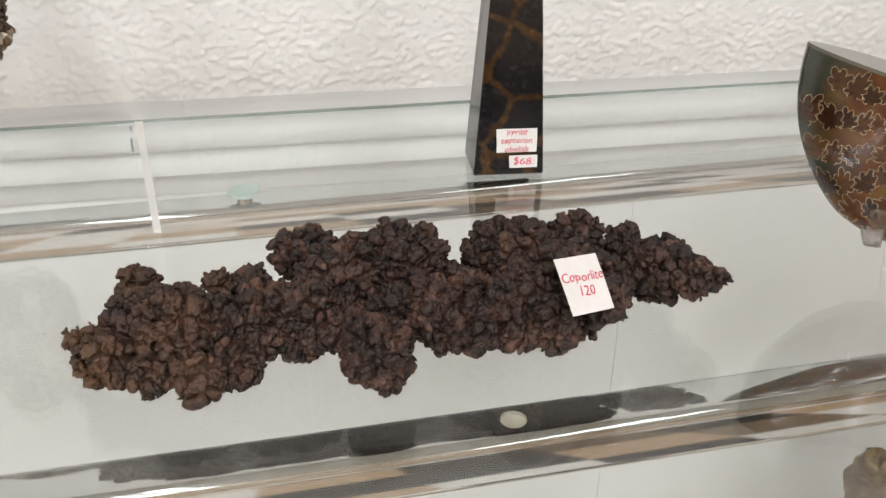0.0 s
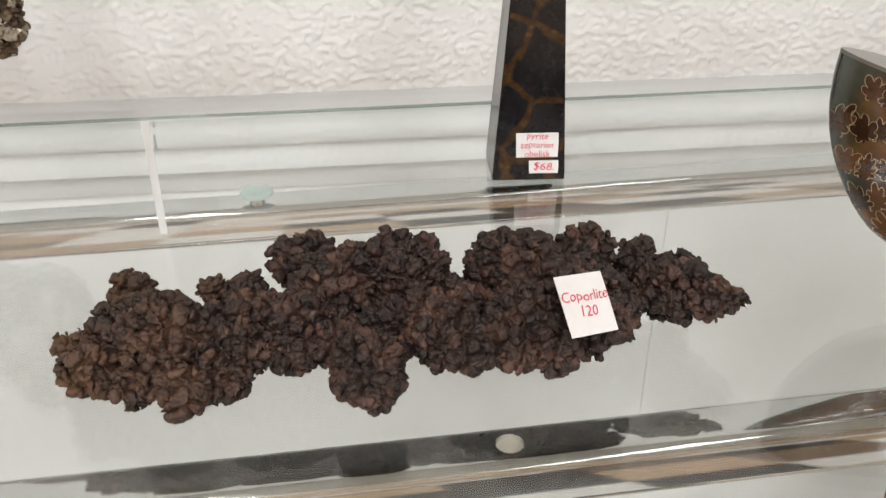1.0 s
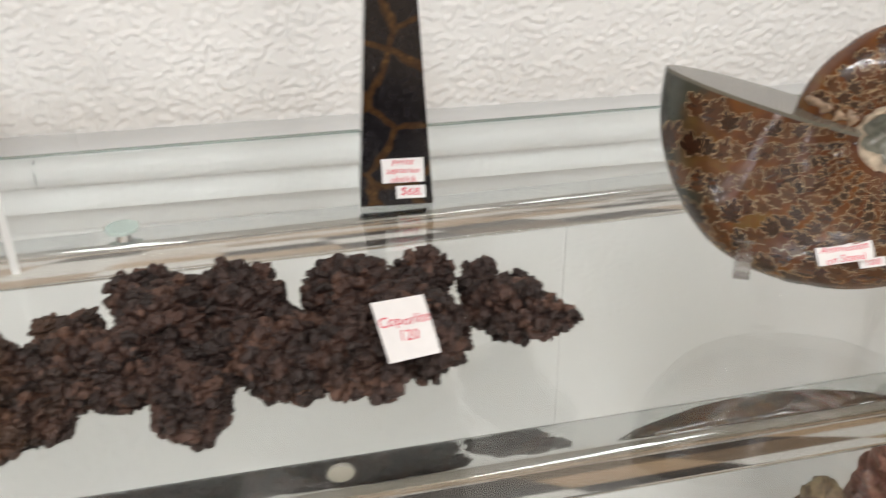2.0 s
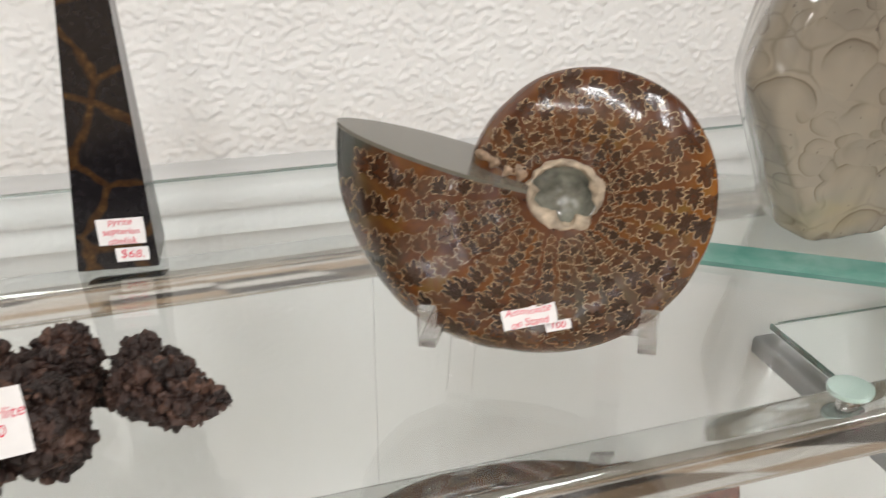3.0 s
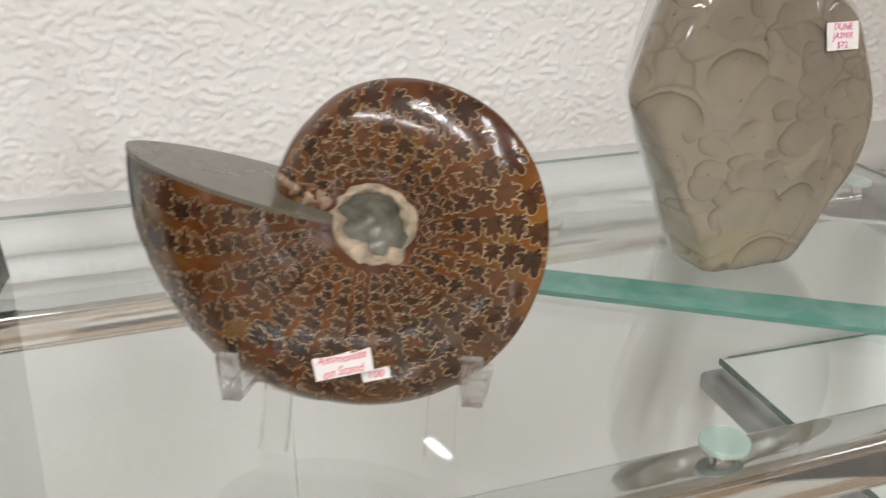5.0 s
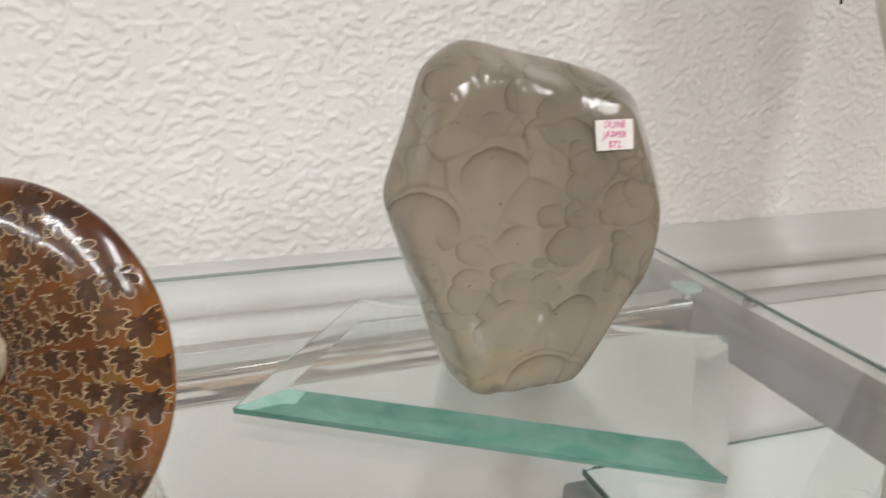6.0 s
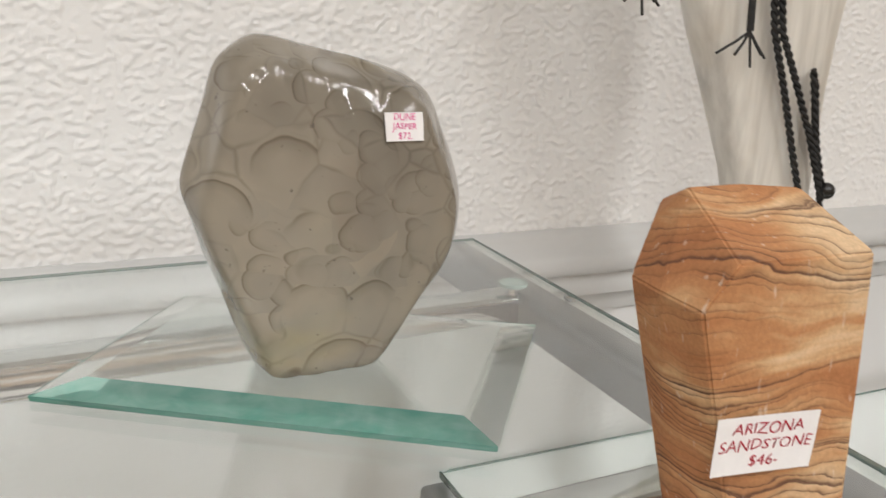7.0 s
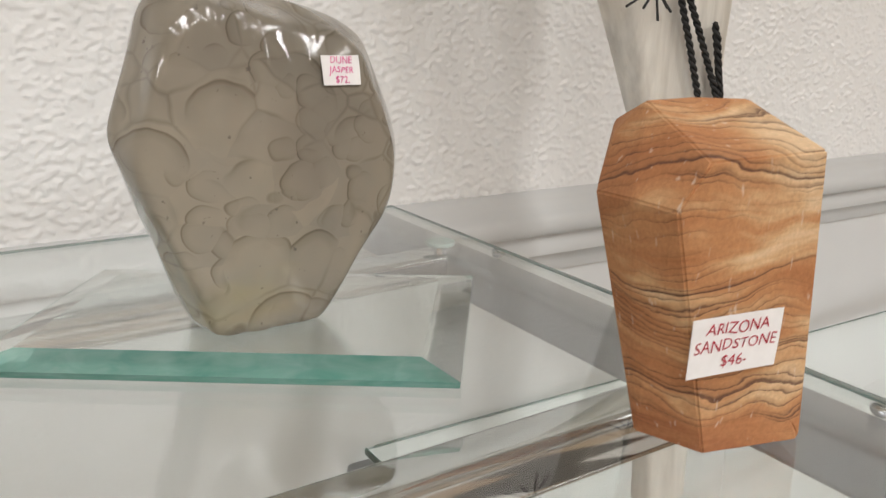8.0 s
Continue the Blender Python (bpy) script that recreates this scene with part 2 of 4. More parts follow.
    bc.inputs["Strength"].default_value = 1.0
    bc.inputs["Distance"].default_value = 0.008
    lk.new(sw2, bc.inputs["Height"])
    lk.new(bc.outputs["Normal"], b.inputs["Coat Normal"])
    return m


def sandstone_mat():
    m, nt, nd, lk, b = nodes_of("banded_orange_sandstone")
    v = coords(nt)
    w1, _ = noise_tex(nt, coords(nt, (17, 17, 24)), 1.0, 2, 0.45)
    w2, _ = noise_tex(nt, coords(nt, (70, 70, 120)), 1.0, 3)
    sep = nd.new("ShaderNodeSeparateXYZ")
    lk.new(v, sep.inputs[0])
    wave = math_node(nt, "ADD", math_node(nt, "MULTIPLY", w1, 0.036), math_node(nt, "MULTIPLY", w2, 0.0045))
    zz = math_node(nt, "ADD", sep.outputs[2], wave)
    cb = nd.new("ShaderNodeCombineXYZ")
    lk.new(math_node(nt, "MULTIPLY", sep.outputs[0], 9.0), cb.inputs[0])
    lk.new(math_node(nt, "MULTIPLY", sep.outputs[1], 9.0), cb.inputs[1])
    lk.new(math_node(nt, "MULTIPLY", zz, 48.0), cb.inputs[2])
    lam, _ = noise_tex(nt, cb.outputs[0], 1.0, 4, 0.6)
    zone_at = nd.new("ShaderNodeVectorMath")
    zone_at.operation = "MULTIPLY"
    zone_at.inputs[1].default_value = (1.0, 1.0, 0.75)
    lk.new(cb.outputs[0], zone_at.inputs[0])
    pick, _ = noise_tex(nt, zone_at.outputs[0], 1.0, 2)
    col = ramp(nt, lam, [(0.32, (0.33, 0.125, 0.048)), (0.43, (0.42, 0.175, 0.068)), (0.52, (0.49, 0.235, 0.100)), (0.58, (0.59, 0.36, 0.185)), (0.64, (0.69, 0.49, 0.30))])
    for freq, shift, width, hard in ((58.0, 0.0, 0.030, 0.44), (131.0, 0.37, 0.05, 0.50), (31.0, 0.71, 0.018, 0.30), (263.0, 0.15, 0.09, 0.46), (88.0, 0.52, 0.035, 0.47)):
        t = math_node(nt, "FRACT", math_node(nt, "ADD", math_node(nt, "MULTIPLY", zz, freq), shift))
        ln = ramp(nt, t, [(0.0, (1, 1, 1)), (width, (0.25, 0.25, 0.25)), (width * 3, (0, 0, 0)), (0.985, (0, 0, 0)), (1.0, (1, 1, 1))])
        ln = mixc(nt, 1.0, ln, ramp(nt, pick, [(hard, (0, 0, 0)), (hard + 0.12, (0.9, 0.9, 0.9))]), "MULTIPLY")
        col = mixc(nt, ln, col, (0.090, 0.036, 0.022))
    g, _ = noise_tex(nt, v, 700, 4, 0.7)
    col = mixc(nt, 1.0, col, ramp(nt, g, [(0.3, (0.85, 0.84, 0.82)), (0.7, (1.12, 1.12, 1.12))]), "MULTIPLY")
    sc, _ = noise_tex(nt, coords(nt, (420, 420, 130)), 1.0, 2)
    col = mixc(nt, ramp(nt, sc, [(0.66, (0, 0, 0)), (0.75, (0.6, 0.45, 0.45))]), col, (0.72, 0.62, 0.52))
    lk.new(col, b.inputs["Base Color"])
    b.inputs["Roughness"].default_value = 0.82
    bump(nt, b, g, 0.35, 0.0006)
    return m


def septarian_mat():
    m, nt, nd, lk, b = nodes_of("black_septarian_stone")
    v = coords(nt)
    _, warp = noise_tex(nt, v, 40, 2)
    wv = nd.new("ShaderNodeVectorMath")
    wv.operation = "MULTIPLY_ADD"
    lk.new(warp, wv.inputs[0])
    wv.inputs[1].default_value = (0.010, 0.010, 0.010)
    lk.new(v, wv.inputs[2])
    vo = nd.new("ShaderNodeTexVoronoi")
    vo.feature = "DISTANCE_TO_EDGE"
    vo.inputs["Scale"].default_value = 36
    lk.new(wv.outputs[0], vo.inputs["Vector"])
    w, _ = noise_tex(nt, v, 70, 2)
    d = math_node(nt, "SUBTRACT", vo.outputs["Distance"], math_node(nt, "MULTIPLY", math_node(nt, "SUBTRACT", w, 0.45), 0.16))
    f, _ = noise_tex(nt, v, 300, 4)
    vein = ramp(nt, f, [(0.3, (0.028, 0.013, 0.007)), (0.55, (0.060, 0.030, 0.012)), (0.75, (0.12, 0.065, 0.022))])
    dark = ramp(nt, f, [(0.3, (0.008, 0.007, 0.008)), (0.7, (0.018, 0.016, 0.018))])
    col = mixc(nt, ramp(nt, d, [(0.02, (1, 1, 1)), (0.065, (0, 0, 0))]), dark, vein)
    lk.new(col, b.inputs["Base Color"])
    b.inputs["Roughness"].default_value = 0.16
    return m


def selenite_mat():
    m, nt, nd, lk, b = nodes_of("milky_fibrous_selenite")
    f, _ = noise_tex(nt, coords(nt, (90, 90, 9)), 1.0, 5)
    g, _ = noise_tex(nt, coords(nt, (25, 25, 12)), 1.0, 3)
    a = ramp(nt, f, [(0.3, (0.50, 0.47, 0.42)), (0.6, (0.74, 0.71, 0.65)), (0.8, (0.80, 0.77, 0.70))])
    col = mixc(nt, ramp(nt, g, [(0.5, (0, 0, 0)), (0.7, (0.6, 0.6, 0.6))]), a, (0.56, 0.50, 0.41))
    lk.new(col, b.inputs["Base Color"])
    b.inputs["Roughness"].default_value = 0.35
    b.inputs["Subsurface Weight"].default_value = 0.15
    b.inputs["Subsurface Radius"].default_value = (0.006, 0.005, 0.004)
    bump(nt, b, f, 0.35, 0.0015)
    return m


def nodule_mat(name, lo, mid, hi):
    m, nt, nd, lk, b = nodes_of(name)
    v = coords(nt)
    vo = nd.new("ShaderNodeTexVoronoi")
    vo.inputs["Scale"].default_value = 150
    lk.new(v, vo.inputs["Vector"])
    cell = nd.new("ShaderNodeSeparateColor")
    lk.new(vo.outputs["Color"], cell.inputs[0])
    per = ramp(nt, cell.outputs[0], [(0.0, lo), (0.6, mid), (1.0, hi)])
    f, _ = noise_tex(nt, v, 300, 5, 0.65)
    lk.new(mixc(nt, 1.0, per, ramp(nt, f, [(0.3, (0.6, 0.6, 0.6)), (0.7, (1.3, 1.3, 1.3))]), "MULTIPLY"), b.inputs["Base Color"])
    b.inputs["Roughness"].default_value = 0.5
    bump(nt, b, f, 0.5, 0.001)
    return m


COPRO, AMBER, LEAF = coprolite_mat(), amber_mat(), leaf_fill_mat()
LEAF_LINE = simple("pale_suture_line", (0.50, 0.38, 0.23), 0.25, vary=0.4, scale=500, coat=0.8)
APERTURE = simple("grey_polished_aperture", (0.130, 0.121, 0.097), 0.25, vary=0.12, scale=120, coat=0.4)
HUB_SHELL = simple("chalky_shell_rim", (0.42, 0.34, 0.25), 0.6, vary=0.45, scale=260, bump_scale=600, bump_strength=0.7, bump_dist=0.001)
RIDGE = simple("pinkish_broken_shell", (0.30, 0.21, 0.14), 0.45, vary=0.5, scale=300, bump_scale=600, bump_strength=0.6)
PEARL = simple("grey_pearl_hollow", (0.17, 0.175, 0.145), 0.2, vary=0.55, scale=160, bump_scale=300, bump_strength=0.3, coat=0.6)
JASPER, SANDSTONE, SEPTARIAN, SELENITE = jasper_mat(), sandstone_mat(), septarian_mat(), selenite_mat()
CRUST = nodule_mat("brown_white_crystal_crust", (0.05, 0.028, 0.014), (0.13, 0.08, 0.04), (0.75, 0.68, 0.55))
TAN_ROCK = nodule_mat("tan_lumpy_rock", (0.09, 0.06, 0.033), (0.15, 0.10, 0.058), (0.22, 0.16, 0.09))
RED_ROCK = nodule_mat("dull_red_rock", (0.12, 0.045, 0.033), (0.17, 0.066, 0.048), (0.21, 0.10, 0.068))


# ---- building helpers ----
def mesh_of(name, verts, faces, mats, idx=None, smooth=False):
    me = bpy.data.meshes.new(name)
    me.from_pydata([tuple(map(float, v)) for v in verts], [], [tuple(map(int, f)) for f in faces])
    for mt in (mats if isinstance(mats, (list, tuple)) else [mats]):
        me.materials.append(mt)
    if idx is not None:
        me.polygons.foreach_set("material_index", np.array(idx, dtype=np.int32))
    me.polygons.foreach_set("use_smooth", np.full(len(me.polygons), smooth))
    me.update()
    return me


def bm_mesh(name, bm, mats, smooth=False):
    bmesh.ops.recalc_face_normals(bm, faces=bm.faces)
    me = bpy.data.meshes.new(name)
    bm.to_mesh(me)
    bm.free()
    for mt in (mats if isinstance(mats, (list, tuple)) else [mats]):
        me.materials.append(mt)
    me.polygons.foreach_set("use_smooth", np.full(len(me.polygons), smooth))
    return me


def part(name, me, parent, label="", m=None):
    ob = new(name, me)
    ob.parent = parent
    if m is not None:
        ob.matrix_local = m
    if label:
        tagged(ob, label)
    return ob


def thing(name, label, category, at=(0, 0, 0), group="", kind="", me=None, m=None):
    ob = new(name, me)
    ob.matrix_world = m if m is not None else Matrix.Translation(at)
    bpy.context.view_layer.update()
    return tagged(ob, label, category, group, kind)


def box_bm(x0, x1, y0, y1, z0, z1, bev=0.0, seg=2):
    bm = bmesh.new()
    vs = [bm.verts.new((x, y, z)) for x in (x0, x1) for y in (y0, y1) for z in (z0, z1)]
    for f in ((0, 1, 3, 2), (4, 6, 7, 5), (0, 4, 5, 1), (2, 3, 7, 6), (0, 2, 6, 4), (1, 5, 7, 3)):
        bm.faces.new([vs[i] for i in f])
    if bev:
        bmesh.ops.bevel(bm, geom=list(bm.edges), offset=bev, segments=seg, affect="EDGES", profile=0.5)
    return bm


def cyl_bm(r, z0, z1, n=32, bev=0.0, r_top=None):
    bm = bmesh.new()
    rt = r if r_top is None else r_top
    a = [bm.verts.new((r * math.cos(i * 2 * math.pi / n), r * math.sin(i * 2 * math.pi / n), z0)) for i in range(n)]
    b = [bm.verts.new((rt * math.cos(i * 2 * math.pi / n), rt * math.sin(i * 2 * math.pi / n), z1)) for i in range(n)]
    bm.faces.new(a[::-1])
    top = bm.faces.new(b)
    for i in range(n):
        bm.faces.new((a[i], a[(i + 1) % n], b[(i + 1) % n], b[i]))
    if bev:
        bmesh.ops.bevel(bm, geom=list(top.edges), offset=bev, segments=3, affect="EDGES", profile=0.5)
    return bm


def extrude_profile(pts, axis, a0, a1):
    """A closed profile swept along x or y; pts are (other, z)."""
    n = len(pts)
    place = (lambda s, p: (s, p[0], p[1])) if axis == "x" else (lambda s, p: (p[0], s, p[1]))
    vs = [place(a0, p) for p in pts] + [place(a1, p) for p in pts]
    fs = [(i, (i + 1) % n, n + (i + 1) % n, n + i) for i in range(n)] + [tuple(range(n))[::-1], tuple(range(n, 2 * n))]
    return vs, fs


def rounded_rect(c0, c1, z0, z1, r, seg=5):
    out = []
    for cx, cz, a0 in ((c1 - r, z1 - r, 0), (c0 + r, z1 - r, 90), (c0 + r, z0 + r, 180), (c1 - r, z0 + r, 270)):
        for k in range(seg + 1):
            a = radians(a0 + 90 * k / seg)
            out.append((cx + r * math.cos(a), cz + r * math.sin(a)))
    return out


def fresh_from(bm_verts_faces, name, mats, smooth=False, idx=None):
    me = mesh_of(name, *bm_verts_faces, mats, idx, smooth)
    bm = bmesh.new()
    bm.from_mesh(me)
    bmesh.ops.recalc_face_normals(bm, faces=bm.faces)
    bm.to_mesh(me)
    bm.free()
    return me


def smooth_by_angle(me, deg=35):
    me.polygons.foreach_set("use_smooth", np.full(len(me.polygons), True))
    bm = bmesh.new()
    bm.from_mesh(me)
    for e in bm.edges:
        if len(e.link_faces) == 2 and e.calc_face_angle(0) > radians(deg):
            e.smooth = False
    bm.to_mesh(me)
    bm.free()
    return me


def text_mesh(lines, size, mat, lead=1.05, slant=0.12):
    c = bpy.data.curves.new("writing", "FONT")
    c.body, c.size, c.align_x, c.align_y = lines, size, "CENTER", "CENTER"
    c.space_line, c.shear, c.offset, c.resolution_u = lead, slant, size * -0.004, 3
    tmp = new("tmp_text", c)
    me = bpy.data.meshes.new_from_object(tmp.evaluated_get(bpy.context.evaluated_depsgraph_get()))
    bpy.data.objects.remove(tmp)
    for v in me.vertices:
        j = noise.noise(Vector((v.co.x / size * 0.9, v.co.y / size * 0.9, 3.1)))
        k = noise.noise(Vector((v.co.x / size * 0.9, v.co.y / size * 0.9, 9.7)))
        v.co.x += j * size * 0.10
        v.co.y += k * size * 0.16
    me.materials.clear()
    me.materials.append(mat)
    return me


def card(parent, centre, right, up, w, h, lines, ink, size, label="white paper price sticker with red handwriting", bits=()):
    """A thin paper sticker with its writing; right and up span its plane."""
    r = Vector(right).normalized()
    n = r.cross(Vector(up)).normalized()
    u = n.cross(r)
    m = Matrix.Translation(centre) @ Matrix((r, u, n)).transposed().to_4x4()
    m = parent.matrix_world.inverted() @ m
    bm = bmesh.new()
    nx = 8
    rows = []
    for k, zt in ((0, 0.0), (1, 0.00025)):
        for j in range(3):
            for i in range(nx + 1):
                x, y = w * (i / nx - 0.5), h * (j / 2 - 0.5)
                curl = 0.00015 * (2 * x / w) ** 4
                rows.append(bm.verts.new((x + 0.00015 * math.sin(9 * y / h + i), y, zt + curl)))
    per = 3 * (nx + 1)
    for k in (0, 1):
        for j in range(2):
            for i in range(nx):
                q = [k * per + j * (nx + 1) + i, k * per + j * (nx + 1) + i + 1, k * per + (j + 1) * (nx + 1) + i + 1, k * per + (j + 1) * (nx + 1) + i]
                bm.faces.new([rows[a] for a in (q if k else q[::-1])])
    lab = part("price_label", bm_mesh("price_label", bm, PAPER), parent, label, m)
    for body, dx, dy, sz in [(lines, 0, 0, size), *bits]:
        part("writing", text_mesh(body, sz, ink), lab, "", Matrix.Translation((dx, dy, 0.00052)))
    return lab


ICO = {}


def ico(sub):
    if sub not in ICO:
        bm = bmesh.new()
        bmesh.ops.create_icosphere(bm, subdivisions=sub, radius=1.0)
        bm.verts.ensure_lookup_table()
        ICO[sub] = (np.array([v.co[:] for v in bm.verts]), np.array([[v.index for v in f.verts] for f in bm.faces]))
        bm.free()
    return ICO[sub]


def nodule_body(lobes, seed, gap, size, tries, core=0.93, squash=0.75, sub=2, floor_z=None, jitter=0.35):
    """Lobes as (x, y, z, r): solid cores, crusted over with many small blocky nodules."""
    rng = np.random.default_rng(seed)
    L = np.array(lobes)
    vs, fs, n0 = [], [], 0
    tv, tf = ico(3)
    for x, y, z, r in lobes:
        bump_r = np.array([1 + 0.10 * noise.noise(Vector((x * 90 + a[0] * 1.7, y * 90 + a[1] * 1.7, z * 90 + a[2] * 1.7))) for a in tv])
        vs.append(tv * bump_r[:, None] * r * core + (x, y, z))
        fs.append(tf + n0)
        n0 += len(tv)
    pts, nor = [], []
    prob = L[:, 3] ** 2 / (L[:, 3] ** 2).sum()
    grid = {}
    for _ in range(tries):
        k = rng.choice(len(L), p=prob)
        d = rng.normal(size=3)
        d /= np.linalg.norm(d)
        p = L[k, :3] + d * L[k, 3]
        dist = np.linalg.norm(L[:, :3] - p, axis=1) - L[:, 3]
        dist[k] = 1
        if dist.min() < -0.0012:
            continue
        g = gap * (0.75 + 0.7 * rng.random())
        key = tuple((p // 0.008).astype(int))
        near = [q for a in (-1, 0, 1) for b_ in (-1, 0, 1) for c in (-1, 0, 1) for q in grid.get((key[0] + a, key[1] + b_, key[2] + c), ())]
        if any(np.linalg.norm(p - q) < g for q in near):
            continue
        grid.setdefault(key, []).append(p)
        pts.append(p)
        nor.append(d)
    tv, tf = ico(sub)
    for p, d in zip(pts, nor):
        s = size * (0.6 + 0.8 * rng.random())
        p = p + d * s * jitter * rng.normal()
        t1 = np.cross(d, rng.normal(size=3))
        t1 /= np.linalg.norm(t1)
        t2 = np.cross(d, t1)
        q = np.sign(tv) * np.abs(tv) ** 0.8
        q = q * (1 + 0.16 * rng.normal(size=(len(tv), 1)).clip(-1.6, 1.6))
        w = q[:, :1] * t1 * s * (0.8 + 0.7 * rng.random()) + q[:, 1:2] * t2 * s * (0.8 + 0.4 * rng.random()) + q[:, 2:] * d * s * squash
        vs.append(w + p)
        fs.append(tf + n0)
        n0 += len(tv)
    V, F = np.concatenate(vs), np.concatenate(fs)
    if floor_z is not None:
        V[:, 2] = np.maximum(V[:, 2], floor_z)
    return V, F


def fast_mesh(name, V, F, mats, smooth=True):
    me = bpy.data.meshes.new(name)
    me.from_pydata(V.tolist(), [], F.tolist())
    for mt in (mats if isinstance(mats, (list, tuple)) else [mats]):
        me.materials.append(mt)
    me.polygons.foreach_set("use_smooth", np.full(len(me.polygons), smooth))
    return me


def fused(name, V, F, mat, voxel):
    """All lumps melted into one closed skin."""
    tmp = new("tmp_lumps", fast_mesh("tmp_lumps", V, F, mat))
    md = tmp.modifiers.new("skin", "REMESH")
    md.mode, md.voxel_size, md.use_smooth_shade = "VOXEL", voxel, True
    me = bpy.data.meshes.new_from_object(tmp.evaluated_get(bpy.context.evaluated_depsgraph_get()))
    bpy.data.objects.remove(tmp)
    me.name = name
    me.materials.clear()
    me.materials.append(mat)
    return me


def crackled(me, floor_z):
    """Breaks a skin into small proud blocks with cracks between them."""
    n = len(me.vertices)
    co, no = np.empty(n * 3, np.float32), np.empty(n * 3, np.float32)
    me.vertices.foreach_get("co", co)
    me.vertices.foreach_get("normal", no)
    co, no = co.reshape(-1, 3), no.reshape(-1, 3)
    lift = np.empty(n)
    for i in range(n):
        p = Vector(co[i])
        q = p + noise.noise_vector(p * 130) * 0.0016
        d1, _ = noise.voronoi(q * 170, distance_metric="DISTANCE")
        d2, _ = noise.voronoi(q * 520 + Vector((3, 1, 7)), distance_metric="DISTANCE")
        e1, e2 = min(1.0, (d1[1] - d1[0]) / 0.26), min(1.0, (d2[1] - d2[0]) / 0.35)
        lift[i] = 0.0034 * (e1 ** 0.6 - 0.6) + 0.0012 * (noise.cell(q * 170) - 0.5) + 0.0006 * (e2 - 0.5)
    co = co + no * lift[:, None]
    co[:, 2] = np.maximum(co[:, 2], floor_z)
    me.vertices.foreach_set("co", co.astype(np.float32).ravel())
    me.update()
    return me


# ---- the room ----
X0, X1, Y0, Y1, Z0, Z1 = ROOM
# the back wall stands a little out of square and out of level with the glass shelf
WALL_SET = Matrix.Translation((0.9, 0.8364, 0.979)) @ Matrix.Rotation(math.atan(0.038), 4, "Z") @ Matrix.Rotation(math.atan(0.02), 4, "Y") @ Matrix.Translation((-0.9, -Y1, -0.994))


def slab(name, label, category, mat, b):
    return thing(name, label, category, kind="structure", me=bm_mesh(name, box_bm(*b), mat))


slab("floor", "unseen shop floor, tan, white and dark squares made up for chrome reflections", "floor", FLOOR, (X0, X1, Y0, Y1 + 0.3, -0.1, 0))
slab("ceiling", "plain white shop ceiling", "ceiling", CEIL, (X0, X1, Y0, Y1 + 0.3, Z1, Z1 + 0.1))
slab("wall_south", "beige painted wall across the shop", "wall", BEIGE, (X0, X1, Y0 - 0.1, Y0, 0, Z1))
slab("wall_west", "beige painted side wall", "wall", BEIGE, (X0 - 0.1, X0, Y0 - 0.1, Y1 + 0.3, 0, Z1))
slab("wall_east", "beige painted side wall", "wall", BEIGE, (X1, X1 + 0.1, Y0 - 0.1, Y1 + 0.3, 0, Z1))


def relief(x, z):
    """Knock-down plaster: flattened blobs with soft edges, drawn out sideways."""
    wx = x + 0.003 * noise.noise(Vector((x * 90, z * 90, 5)))
    a = noise.noise(Vector((wx * 185, z * 290, 0.3)))
    b = noise.noise(Vector((wx * 400, z * 540, 7.7)))
    c = noise.noise(Vector((wx * 55, z * 75, 2.2)))
    s = a + 0.5 * b + 0.5 * c
    k = min(1.0, max(0.0, (s + 0.08) / 0.5))
    return 0.0013 * k * k * (3 - 2 * k) + 0.00025 * b


def textured_wall():
    step, wx0, wx1, wz0, wz1 = 0.0013, -0.25, 1.65, 0.985, 1.24
    nx, nz = int((wx1 - wx0) / step), int((wz1 - wz0) / step)
    vs = []
    for j in range(nz + 1):
        z = wz0 + (wz1 - wz0) * j / nz
        for i in range(nx + 1):
            x = wx0 + (wx1 - wx0) * i / nx
            vs.append((x, Y1 - relief(x, z), z))
    w = nx + 1
    fs = [(j * w + i, j * w + i + 1, (j + 1) * w + i + 1, (j + 1) * w + i) for j in range(nz) for i in range(nx)]
    me = bpy.data.meshes.new("wall_north")
    me.from_pydata(vs, [], fs)
    me.materials.append(WALL)
    me.polygons.foreach_set("use_smooth", np.full(len(me.polygons), True))
    wall = thing("wall_north", "white wall with rough knockdown plaster texture", "wall", kind="structure", me=me, m=WALL_SET)
    top = Z1 + 0.12
    for b in ((X0 - 0.1, X1 + 0.1, Y1 + 0.003, Y1 + 0.1, -0.1, top), (X0, wx0, Y1 - 0.001, Y1 + 0.003, 0.985, top), (wx1, X1, Y1 - 0.001, Y1 + 0.003, 0.985, top), (wx0, wx1, Y1 - 0.001, Y1 + 0.003, wz1, top)):
        part("backing", bm_mesh("backing", box_bm(*b), WALL), wall)


